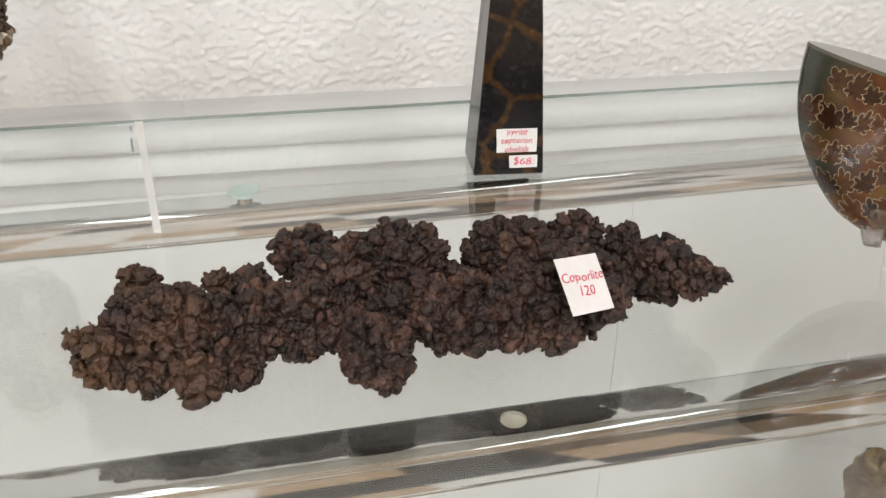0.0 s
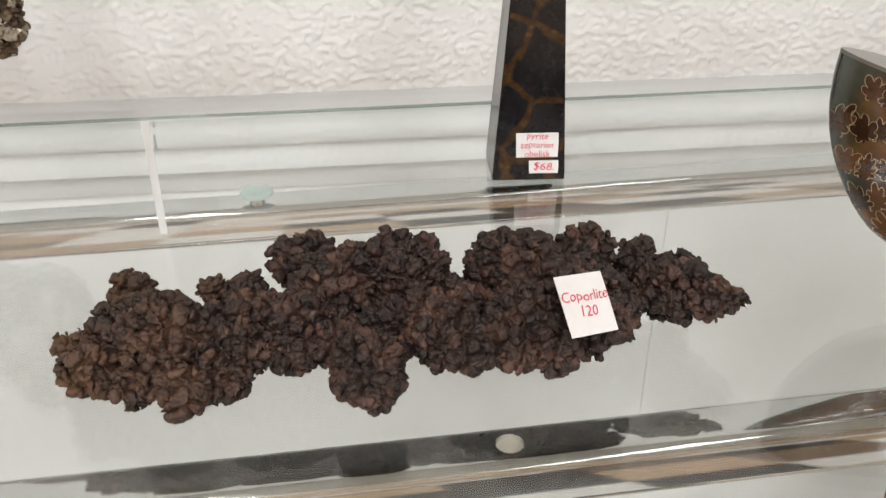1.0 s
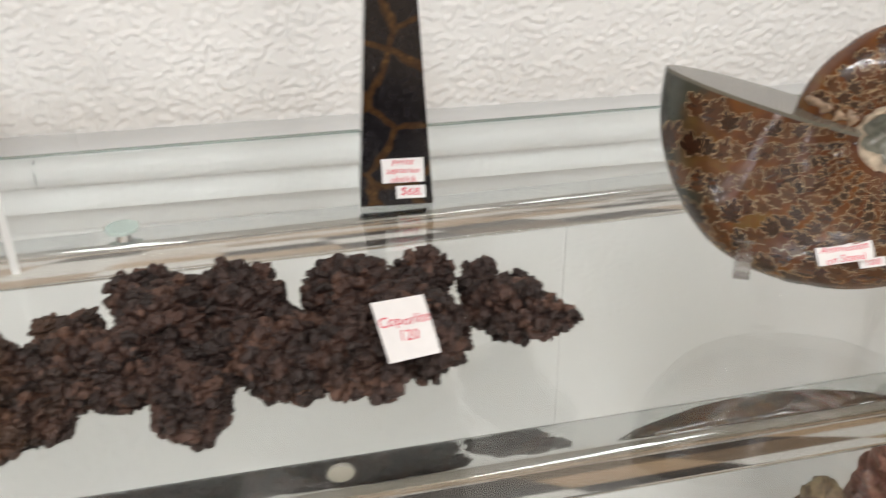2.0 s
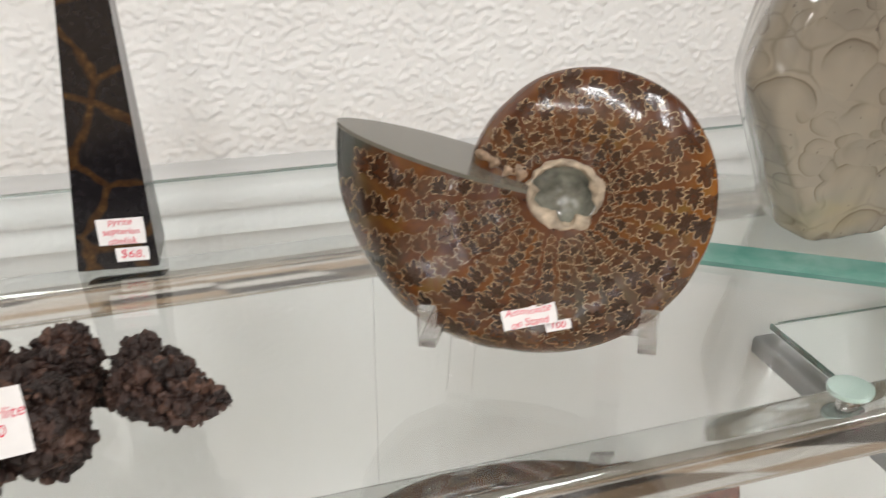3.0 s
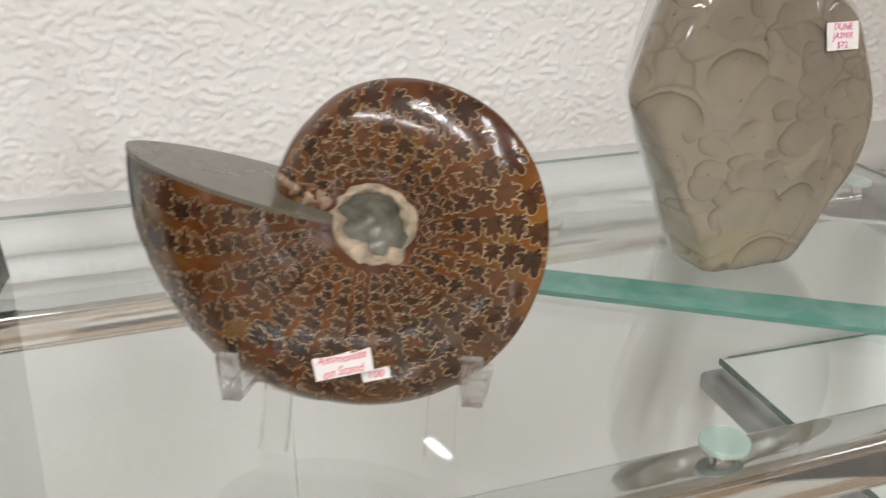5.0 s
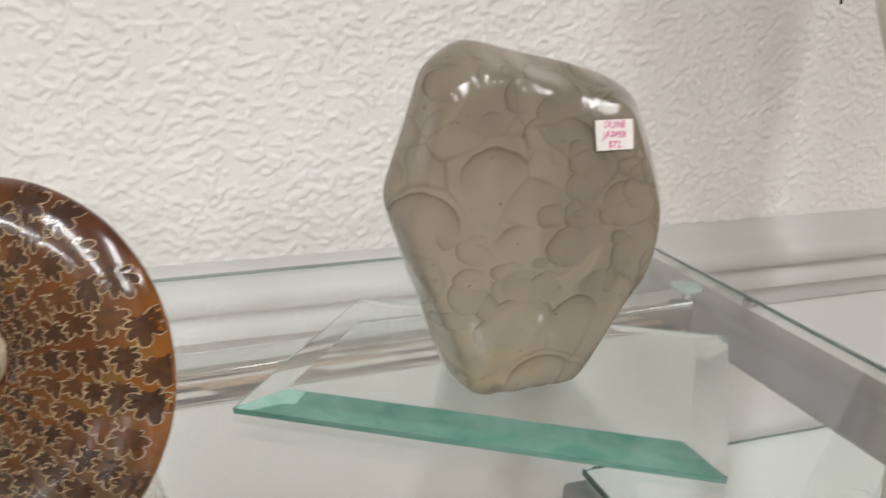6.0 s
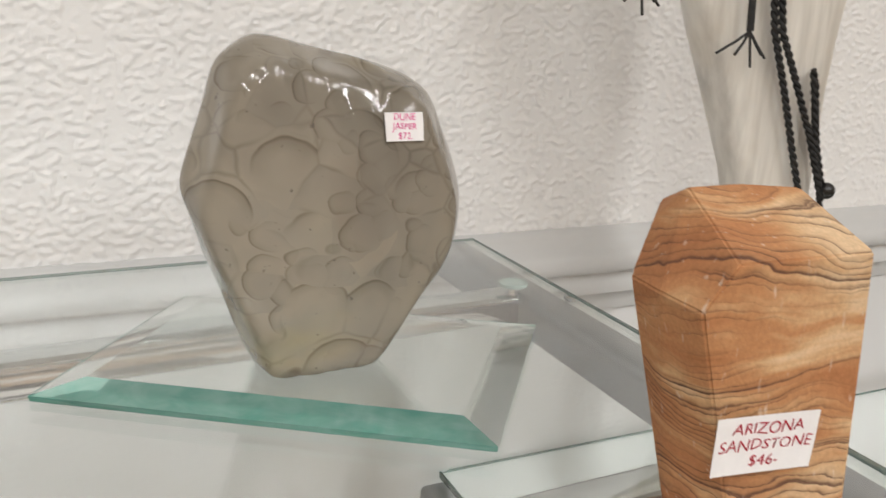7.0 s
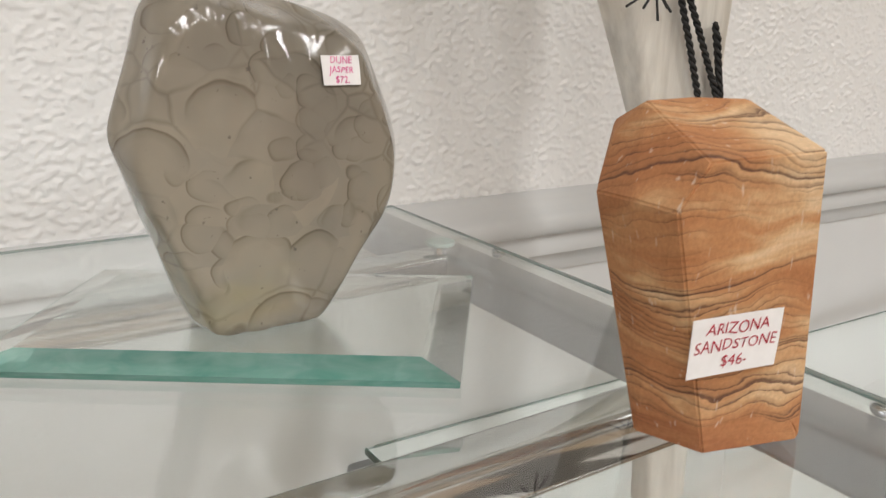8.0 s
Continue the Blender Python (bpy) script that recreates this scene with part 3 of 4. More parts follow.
textured_wall()
wains = thing("wainscot", "smooth white wall panelling below the chair rail", "panelling", kind="structure", m=WALL_SET)
for a, b in ((X0, -0.3583), (-0.3577, 0.4667), (0.4673, 1.2927), (1.2933, 2.1197), (2.1203, X1)):
    part("panel", bm_mesh("panel", box_bm(a, b, Y1 - 0.004, Y1 + 0.003, 0.1, 0.93, 0.0004, 1), PANEL), wains)
part("panel_backing", bm_mesh("panel_backing", box_bm(X0, X1, Y1 - 0.0030, Y1 + 0.003, 0.1, 0.93), PANEL), wains)
prof = [(0.0, 0.994), (-0.005, 0.993), (-0.008, 0.988), (-0.009, 0.983), (-0.015, 0.979), (-0.021, 0.976), (-0.024, 0.971), (-0.024, 0.962), (-0.021, 0.959),
        (-0.016, 0.957), (-0.016, 0.950), (-0.018, 0.947), (-0.017, 0.940), (-0.012, 0.937), (-0.010, 0.930), (-0.007, 0.922), (0.0, 0.920)]
rail_me = fresh_from(extrude_profile([(Y1 + a, z) for a, z in prof], "x", X0, X1), "trim", TRIM)
trim = thing("trim", "moulded white chair rail along the wall", "chair rail", kind="structure", me=smooth_by_angle(rail_me, 50), m=WALL_SET)
part("scuff_mark", bm_mesh("scuff_mark", box_bm(0.0945, 0.0957, Y1 - 0.0255, Y1 - 0.0238, 0.962, 0.9715, 0.0003, 1), SCUFF), trim, "short dark scuff mark")
part("scuff_mark", bm_mesh("scuff_mark", box_bm(0.0948, 0.0958, Y1 - 0.0226, Y1 - 0.0150, 0.9755, 0.9775), SCUFF), trim, "short dark scuff mark")

# ---- ceiling fixtures ----
for fx, fy in FIXTURES:
    fit = thing("ceiling_light", "white fluorescent ceiling fixture with two lit tubes", "ceiling light", (fx, fy, Z1), group="ceiling lights")
    part("housing", bm_mesh("housing", box_bm(-0.15, 0.15, -0.64, 0.64, -0.06, -0.001, 0.01), TUBE_WHITE), fit)
    for dx in (-0.07, 0.07):
        ld = bpy.data.lights.new("tube", "AREA")
        ld.shape, ld.size, ld.size_y, ld.energy, ld.color = "RECTANGLE", 0.05, 1.18, TUBE_POWER, (0.985, 0.985, 0.985)
        lo = new("tube", ld)
        lo.matrix_world = pose(fx + dx, fy, Z1 - 0.066)


# ---- shelf units ----
def pane(name, parent, b, label=""):
    """A sheet of plate glass with seamed green edges."""
    bm = box_bm(*b, 0.0012, 1)
    for f in bm.faces:
        f.material_index = 0 if abs(f.normal.z) > 0.95 else 1
    me = bm_mesh(name, bm, [GLASS, GLASS_EDGE])
    ob = part(name, me, parent, label)
    ob.visible_shadow = False
    return ob


def tube(name, parent, axis, a0, a1, c0, c1, z0, z1, r=0.0045, label="", mat=None):
    me = fresh_from(extrude_profile(rounded_rect(c0, c1, z0, z1, r, 6), axis, a0, a1), name, mat or CHROME)
    return part(name, smooth_by_angle(me, 40), parent, label)


def drilled_tube(parent, x0, x1, c0, c1, z0, z1, hx, hr, r=0.0045):
    """The front tube, with one drilled hole in its upper face."""
    p = rounded_rect(c0, c1, z0, z1, r, 6)
    vs, fs = [], []
    n = len(p)
    xs = [x0, hx - 0.009, hx + 0.009, x1]
    for x in xs:
        vs += [(x, q[0], q[1]) for q in p]
    top_i = next(i for i in range(n) if abs(p[i][1] - z1) < 1e-6 and abs(p[(i + 1) % n][1] - z1) < 1e-6)
    for k in range(3):
        for i in range(n):
            if k == 1 and i == top_i:
                continue
            fs.append((k * n + i, k * n + (i + 1) % n, (k + 1) * n + (i + 1) % n, (k + 1) * n + i))
    fs += [tuple(range(n))[::-1], tuple(range(3 * n, 4 * n))]
    cy, m = (c0 + c1) / 2, 32
    sq0, base = (c1 - c0) / 2 - r, len(vs)
    for zz, rad in ((z1, None), (z1, hr), (z1 - 0.0035, hr)):
        for i in range(m):
            a = (i + 0.5) * 2 * math.pi / m
            ca, sa = math.cos(a), math.sin(a)
            if rad is None:
                f = min(0.009 / max(abs(ca), 1e-6), sq0 / max(abs(sa), 1e-6))
                vs.append((hx + ca * f, cy + sa * f, zz))
            else:
                vs.append((hx + rad * ca, cy + rad * sa, zz))
    for lvl in (0, 1):
        for i in range(m):
            j = (i + 1) % m
            fs.append((base + lvl * m + i, base + lvl * m + j, base + (lvl + 1) * m + j, base + (lvl + 1) * m + i))
    me = fresh_from((vs, fs + [tuple(base + 2 * m + i for i in range(m))]), "front_rail", CHROME)
    return part("front_rail", smooth_by_angle(me, 40), parent)


def dome(parent, x, y, z, r=0.0055):
    tv, tf = ico(3)
    V = tv * (r, r, r * 0.85)
    part("cap_nut", fast_mesh("cap_nut", V, tf, CHROME), parent, "round chrome cap nut", Matrix.Translation((x, y, z)))


def bumper(parent, x, y, z0, z1, r=0.0085):
    stem = bmesh.new()
    h = z1 - z0
    prof = [(r * 0.6, h * 0.60), (r * 0.8, h * 0.62), (r * 0.96, h * 0.70), (r, h * 0.86), (r * 0.97, h - 0.0001)]
    rings = [[stem.verts.new((p * math.cos(i * math.pi / 18), p * math.sin(i * math.pi / 18), q)) for i in range(36)] for p, q in prof]
    stem.faces.new(rings[0][::-1])
    stem.faces.new(rings[-1])
    for k in range(len(rings) - 1):
        for i in range(36):
            stem.faces.new((rings[k][i], rings[k][(i + 1) % 36], rings[k + 1][(i + 1) % 36], rings[k + 1][i]))
    part("bumper_stud", bm_mesh("bumper_stud", cyl_bm(0.0042, z0, z0 + h * 0.61, 24), CHROME, False), parent, "", Matrix.Translation((x, y, 0)))
    part("bumper", smooth_by_angle(bm_mesh("bumper", stem, RUBBER), 40), parent, "pale green round rubber bumper", Matrix.Translation((x, y, z0)))


RAIL_T = 0.985
SKEW = 0.038


def askew(ob, yc):
    """The two long rails stand slightly out of square with the glass."""
    ob.matrix_local = Matrix.Translation((0.26, yc, 0)) @ Matrix.Rotation(math.atan(SKEW), 4, "Z") @ Matrix.Translation((-0.26, -yc, 0))


unit = thing("glass_shelf", "clear glass shelf on a polished chrome frame", "shelf")
pane("glass_sheet", unit, (-0.95, 0.816, 0.315, 0.755, 0.992, 1.0), "clear plate glass with green edges")
askew(drilled_tube(unit, -0.95, 0.799, 0.4305, 0.4520, RAIL_T - 0.021, RAIL_T, 0.272, 0.0048), 0.441)
askew(tube("back_rail", unit, "x", -0.95, 0.799, 0.637, 0.659, RAIL_T - 0.021, RAIL_T), 0.648)
for sx in (0.799, -0.974):
    tube("side_rail", unit, "y", 0.33, Y1 + 0.045 if sx > 0 else Y1 - 0.022, sx, sx + 0.024, RAIL_T - 0.024, RAIL_T - 0.0005, mat=SATIN)
for x, y in ((0.583, 0.4525), (-0.30, 0.4200), (0.175, 0.6400), (0.797, 0.6620), (-0.30, 0.6270), (-0.90, 0.4020), (-0.90, 0.6040)):
    bumper(unit, x, y, RAIL_T, 0.992)
for x, y in ((0.8225, 0.640), (0.8225, 0.404)):
    dome(unit, x, y, RAIL_T + 0.0022, 0.0042)

# The hole is open; this added disc only gives its inside a beige tone.
part("hole_tone_disc", bm_mesh("hole_tone_disc", cyl_bm(0.0047, RAIL_T - 0.0034, RAIL_T - 0.0014, 28), HOLE_TONE), unit, "added beige disc that tones the inside of the drilled hole", Matrix.Translation((0.272, 0.44170, 0)))
low = thing("glass_shelf", "lower glass shelf on a chrome side rail next door", "shelf")
pane("glass_sheet", low, (0.828, 2.3, 0.33, 0.830, 0.772, 0.779), "clear plate glass with green edges")
for sx in (0.812, 2.25):
    tube("side_rail", low, "y", 0.33, Y1 + 0.044, sx, sx + 0.024, 0.750, 0.768, mat=SATIN)
    bumper(low, sx + 0.020, 0.60, 0.768, 0.772)
dome(low, 0.812, 0.715, 0.759, 0.004)

under = thing("glass_shelf", "bottom glass shelf below on a chrome frame", "shelf")
pane("glass_sheet", under, (-0.95, 0.786, 0.315, 0.757, 0.502, 0.51), "clear plate glass with green edges")
for sx in (0.766, -0.97):
    tube("side_rail", under, "y", 0.33, Y1 - 0.022, sx, sx + 0.02, 0.478, 0.502)


# ---- coprolite ----
TAIL = [
    (0.116, 0.495, 1.007, 0.0036), (0.125, 0.486, 1.010, 0.0065), (0.135, 0.470, 1.013, 0.0106), (0.142, 0.507, 1.017, 0.0093), (0.145, 0.480, 1.019, 0.0123),
    (0.158, 0.473, 1.022, 0.0143), (0.167, 0.454, 1.011, 0.0096), (0.150, 0.462, 1.010, 0.0088), (0.161, 0.466, 1.015, 0.0119), (0.171, 0.511, 1.014, 0.0066),
    (0.183, 0.513, 1.014, 0.0062), (0.176, 0.472, 1.018, 0.0123), (0.179, 0.464, 1.010, 0.0090),
]
MIDDLE = [
    (0.188, 0.473, 1.021, 0.0141), (0.202, 0.469, 1.020, 0.0135), (0.199, 0.521, 1.020, 0.0093), (0.209, 0.531, 1.019, 0.0070), (0.216, 0.490, 1.025, 0.0146),
    (0.224, 0.495, 1.025, 0.0135), (0.217, 0.470, 1.016, 0.0109), (0.227, 0.452, 1.016, 0.0126), (0.239, 0.507, 1.024, 0.0127), (0.246, 0.496, 1.024, 0.0136),
    (0.247, 0.473, 1.018, 0.0118), (0.253, 0.468, 1.010, 0.0075), (0.235, 0.473, 1.018, 0.0110),
]
HEAD = [
    (0.260, 0.480, 1.019, 0.0116), (0.264, 0.462, 1.017, 0.0107), (0.277, 0.498, 1.026, 0.0125), (0.286, 0.488, 1.028, 0.0139), (0.280, 0.462, 1.023, 0.0138),
    (0.288, 0.452, 1.017, 0.0072), (0.309, 0.500, 1.027, 0.0115), (0.296, 0.472, 1.027, 0.0138), (0.306, 0.465, 1.025, 0.0137), (0.314, 0.466, 1.017, 0.0072),
    (0.332, 0.505, 1.020, 0.0085), (0.332, 0.488, 1.020, 0.0098), (0.341, 0.484, 1.020, 0.0124), (0.349, 0.475, 1.020, 0.0089), (0.356, 0.472, 1.020, 0.0055), (0.361, 0.471, 1.020, 0.0028),
]
rng = np.random.default_rng(14)
LOBES = [(x, y, z, max(0.0022, r - 0.0014)) for x, y, z, r in TAIL + MIDDLE + HEAD]
MORE = list(LOBES)
for i, (x, y, z, r) in enumerate(LOBES[1:-2]):
    for _ in range(7):
        d = rng.normal(size=3)
        d /= np.linalg.norm(d)
        k = r * rng.uniform(0.30, 0.50)
        q = np.array((x, y, z)) + d * (r * 0.92 - 0.45 * k)
        MORE.append((q[0], q[1], max(q[2], 1.0 + k * 0.9), k))
for A, B in itertools.combinations([np.array(q) for q in LOBES], 2):
    if 0.75 < np.linalg.norm(A[:3] - B[:3]) / (A[3] + B[3]) < 1.15:
        m = (A + B) / 2
        MORE.append((m[0], m[1], m[2] - 0.002, min(A[3], B[3]) * 0.85))
MORE += [(x, y + 0.010, 1.0085, 0.0088) for x, y, z, r in LOBES if z - r > 1.004 and r > 0.0095]
V, F = nodule_body(MORE, 3, 0.0042, 0.0023, 50000, core=0.97, squash=0.55, floor_z=1.0015, jitter=0.15)
cop = thing("coprolite", "long knobbly dark brown coprolite with ochre crust at one end", "fossil", me=crackled(fused("coprolite", V, F, COPRO, 0.00045), 1.0003))
card(cop, (0.2968, 0.4500, 1.0365), (0.0170, 0.0090, -0.0040), (-0.0040, 0.0090, 0.0110), 0.0205, 0.0200, "Coporlite\n120", INK, 0.0051)

# ---- obelisk ----
obe = thing("obelisk", "polished black septarian obelisk with golden brown veins", "obelisk", (0.3150, 0.6445, 1.0))
bm = bmesh.new()
ring = []
for z, hw in ((0.0005, 0.0187), (0.155, 0.0092), (0.178, 0.0002)):
    ring.append([bm.verts.new((sx * hw - 0.0006 * sy + 0.024 * z, sy * hw * 0.92, z)) for sx, sy in ((-1, -1), (1, -1), (1, 1), (-1, 1))])
bm.faces.new(ring[0][::-1])
bm.faces.new(ring[2])
for k in (0, 1):
    for i in range(4):
        bm.faces.new((ring[k][i], ring[k][(i + 1) % 4], ring[k + 1][(i + 1) % 4], ring[k + 1][i]))
bmesh.ops.bevel(bm, geom=list(bm.edges), offset=0.0006, segments=1, affect="EDGES")
bmesh.ops.rotate(bm, verts=bm.verts, cent=(0, 0, 0), matrix=Matrix.Rotation(radians(-5), 3, "Z"))
part("shaft", bm_mesh("shaft", bm, SEPTARIAN), obe)
fr = (math.cos(radians(-5)), math.sin(radians(-5)), 0)
fu = Vector((0, 0.06, 1)).normalized()
card(obe, (0.3180, 0.6276, 1.0195), fr, fu, 0.0212, 0.0128, "pyrite\nseptarian\nobelisk", INK, 0.0046)
card(obe, (0.3215, 0.6264, 1.0080), fr, fu, 0.0148, 0.0068, "$68.", INK, 0.0062)

# ---- ammonite ----
SPIRAL = [(-8, 0.0322), (0, 0.0327), (14, 0.0332), (34, 0.0345), (54, 0.0374), (75, 0.0399), (96, 0.0428), (116, 0.0455), (137, 0.0472), (160, 0.0482), (185, 0.0498),
          (206, 0.0523), (228, 0.0554), (247, 0.0588), (265, 0.0625), (283, 0.0680), (298, 0.0724), (315, 0.0743), (332, 0.0770), (352, 0.0798)]
YAW, LEAN = radians(-27), radians(5)
au = Vector((math.cos(YAW), math.sin(YAW), 0))
ah = Vector((au.y, -au.x, 0))
av = math.cos(LEAN) * Vector((0, 0, 1)) - math.sin(LEAN) * ah
an = au.cross(av)
AMC = Vector((0.4800, 0.4858, 1.0738))
AM = Matrix.Translation(AMC) @ Matrix((au, av, an)).transposed().to_4x4() @ Matrix.Scale(1.045, 4)
SP = np.array(SPIRAL)
HUB = 0.0110


def outer_r(phi):
    return float(np.interp(phi, SP[:, 0], SP[:, 1]))


def half_thick(phi, s):
    t = 0.0088 + 0.0018 * max(0.0, phi) / 352 + 0.0080 * (max(0.0, phi) / 352) ** 5
    if s < 0.3:
        q = s / 0.3
        return t * (0.80 + 0.20 * math.sin(q * math.pi / 2))
    q = (s - 0.3) / 0.7
    return t * max(0.0, 1 - q ** 2.3) ** 0.62


def shell_point(phi, s, side=1, lift=0.0):
    a = radians(158 - phi)
    R = outer_r(phi)
    rad = HUB + (R - HUB) * s
    return (rad * math.cos(a), rad * math.sin(a), side * (half_thick(phi, s) + lift))


amm = thing("ammonite", "polished amber brown ammonite with leafy suture pattern", "fossil", m=AM)
NP, NS = 150, 26
vs, fs = [], []
svals = [math.sin(k / (NS - 1) * math.pi / 2) for k in range(NS)]
for i in range(NP):
    phi = -8 + 360 * i / (NP - 1)
    vs += [shell_point(phi, s, 1) for s in svals] + [shell_point(phi, s, -1) for s in svals[-2::-1]]
W = 2 * NS - 1
for i in range(NP - 1):
    for k in range(W - 1):
        fs.append((i * W + k, (i + 1) * W + k, (i + 1) * W + k + 1, i * W + k + 1))
    fs.append((i * W + W - 1, (i + 1) * W + W - 1, (i + 1) * W, i * W))
fs.append(tuple(range(W)))
me = fresh_from((vs, fs), "shell", AMBER)
part("shell", smooth_by_angle(me, 50), amm)
ap = [Vector(vs[(NP - 1) * W + k]) for k in range(W)]
side_dir = Vector((math.cos(radians(158 - 352 + 90 - 180)), math.sin(radians(158 - 352 + 90 - 180)), 0))
apn = Vector((math.sin(radians(166)) * -1, math.cos(radians(166)), 0))
apn = apn if apn.y > 0 else -apn
me = fresh_from(([p + apn * 0.0003 for p in ap] + [p - apn * 0.001 for p in ap], [tuple(range(W)), tuple(range(W, 2 * W))] + [(k, (k + 1) % W, W + (k + 1) % W, W + k) for k in range(W)]), "aperture", APERTURE)
part("aperture", me, amm, "flat polished grey aperture face")
vs, fs = [], []
for i in range(64):
    a = i / 64 * 2 * math.pi
    for k in range(9):
        b = k / 8 * math.pi
        rr = HUB + 0.0002 + 0.0021 * (1 + 0.8 * max(0.0, math.cos(a - radians(235)))) * math.cos(b) * (0.7 + 0.9 * noise.noise(Vector((math.cos(a) * 2, math.sin(a) * 2, 0.4))))
        rr += 0.0013 * noise.noise(Vector((math.cos(a) * 4, math.sin(a) * 4, b)))
        zz = 0.0066 + 0.0030 * math.sin(b) + 0.0007 * noise.noise(Vector((math.cos(a) * 5, math.sin(a) * 5, b + 4)))
        vs.append((rr * math.cos(a) * 1.02, rr * math.sin(a) * 0.96, zz))
for i in range(64):
    for k in range(8):
        fs.append((i * 9 + k, ((i + 1) % 64) * 9 + k, ((i + 1) % 64) * 9 + k + 1, i * 9 + k + 1))
part("hub_rim", fresh_from((vs, fs), "hub_rim", HUB_SHELL, True), amm, "broken chalky white rim round the hub")
vs, fs = [(0, 0, 0.0022)], []
for j in range(1, 9):
    for i in range(48):
        a, q = i / 48 * 2 * math.pi, j / 8
        sw = 0.0009 * math.sin(a + 9 * q)
        vs.append((0.0105 * q * math.cos(a), 0.0105 * q * math.sin(a), 0.0022 + 0.0050 * q ** 2 + sw * q + 0.0008 * noise.noise(Vector((q * 4 * math.cos(a), q * 4 * math.sin(a), 1)))))
for i in range(48):
    fs.append((0, 1 + i, 1 + (i + 1) % 48))
    for j in range(7):
        fs.append((1 + j * 48 + i, 1 + j * 48 + 48 + i, 1 + j * 48 + 48 + (i + 1) % 48, 1 + j * 48 + (i + 1) % 48))
part("hub_hollow", fresh_from((vs, fs), "hub_hollow", PEARL, True), amm, "pearly grey hollow in the middle")
# chalky broken ridge between the hub and the inner whorl
vs, fs, n0 = [], [], 0
tv, tf = ico(2)
rng = np.random.default_rng(8)
for k in range(26):
    q = k / 25
    c = np.array((-0.0125 - 0.0155 * q, 0.0065 + 0.0055 * q, 0.0078 - 0.002 * q))
    vs.append(tv * (1 + 0.25 * rng.normal(size=(len(tv), 1))) * (0.0019 - 0.0007 * q) + c + rng.normal(size=3) * 0.0006)
    fs.append(tf + n0)
    n0 += len(tv)
part("broken_ridge", fused("broken_ridge", np.concatenate(vs), np.concatenate(fs), RIDGE, 0.0005), amm, "crumbly pale ridge of broken shell")


def suture_leaves():
    """Radial chains of fan-shaped leaves that lie in the polished surface: dark blades with a thin pale outline."""
    rng = random.Random(5)
    lv, lf, dv, df = [], [], [], []
    M, rows = 132, 29
    for r in range(rows):
        phi_row = -3 + 352 * r / (rows - 1)
        R = outer_r(phi_row)
        rad = HUB + 0.0036 + rng.random() * 0.0006
        deck = r % 2 * 3
        while rad < R * 0.955:
            q = (rad - HUB) / (R - HUB)
            pitch = (0.0021 + 0.0056 * q) * rng.uniform(0.85, 1.15)
            phi0 = phi_row - 6 * math.sin(q * math.pi) + rng.uniform(-1.2, 1.2)
            room = rad * radians(352 / (rows - 1))
            lx, ly = min(room * 0.70, pitch * 1.35) * rng.uniform(0.85, 1.1), pitch * 0.58
            turn, ph = rng.uniform(-0.45, 0.45), rng.uniform(0, 6.28)
            nf = rng.choice((8, 9, 9, 10)) if q > 0.25 else 7
            line = min(0.00017, 0.00009 + 0.00012 * q) * rng.uniform(0.8, 1.2)
            out = []
            for k in range(M):
                a = k / M * 2 * math.pi - math.pi
                body = 0.22 + 0.78 * max(0.0, math.cos(a / 2)) ** 1.1
                finger = 0.46 + 0.54 * abs(math.sin(nf * a / 2 + ph)) ** 0.38
                finger *= 1 + 0.12 * math.sin(3 * a + ph)
                x, y = lx * 0.92 * body * finger * math.cos(a) - 0.30 * lx, ly * 1.35 * body * finger * math.sin(a)
                out.append((x * math.cos(turn) - y * math.sin(turn), x * math.sin(turn) + y * math.cos(turn)))
            inner = []
            for k in range(M):
                (x0, y0), (x1, y1) = out[k - 1], out[(k + 1) % M]
                dx, dy = x1 - x0, y1 - y0
                n = math.hypot(dx, dy) or 1.0
                inner.append((out[k][0] - dy / n * line, out[k][1] + dx / n * line))
            cx, cy = -0.30 * lx * math.cos(turn), -0.30 * lx * math.sin(turn)

            def place(pts, lift):
                got = []
                for x, y in pts:
                    phi = phi0 + math.degrees(x / rad)
                    s = (rad + y - HUB) / (outer_r(phi) - HUB)
                    if phi < -7 or phi > 351.5 or s < 0.03:
                        return None
                    got.append(shell_point(phi, min(s, 0.995), 1, lift))
                return got

            lift = 0.00008 + deck * 0.00007
            blade, edge = place([(cx, cy)] + [((x + cx) / 2, (y + cy) / 2) for x, y in out] + out, lift), place(out + inner, lift + 0.00004)
            rad += pitch
            deck = (deck + 1) % 6
            if blade is None or edge is None:
                continue
            b0, e0 = len(dv), len(lv)
            dv += blade
            lv += edge
            for k in range(M):
                k2 = (k + 1) % M
                df += [(b0, b0 + 1 + k2, b0 + 1 + k), (b0 + 1 + k, b0 + 1 + k2, b0 + 1 + M + k2, b0 + 1 + M + k)]
                if abs(k / M - 0.5) < 0.40:
                    lf.append((e0 + k, e0 + k2, e0 + M + k2, e0 + M + k))
    a = part("suture_tracery", mesh_of("suture_tracery", lv, lf, LEAF_LINE, smooth=True), amm, "pale frilly suture outlines")
    b = part("suture_pattern", mesh_of("suture_pattern", dv, df, LEAF, smooth=True), amm, "dark brown leaf-shaped sutures")
    tagged(a, kind="stuff")
    tagged(b, kind="stuff")


suture_leaves()


def am_world(x, y, z):
    return AM @ Vector((x, y, z))


def on_am(x, y):
    a = math.degrees(math.atan2(y, x))
    phi = (158 - a) % 360
    return half_thick(phi, (math.hypot(x, y) - HUB) / (outer_r(phi) - HUB))


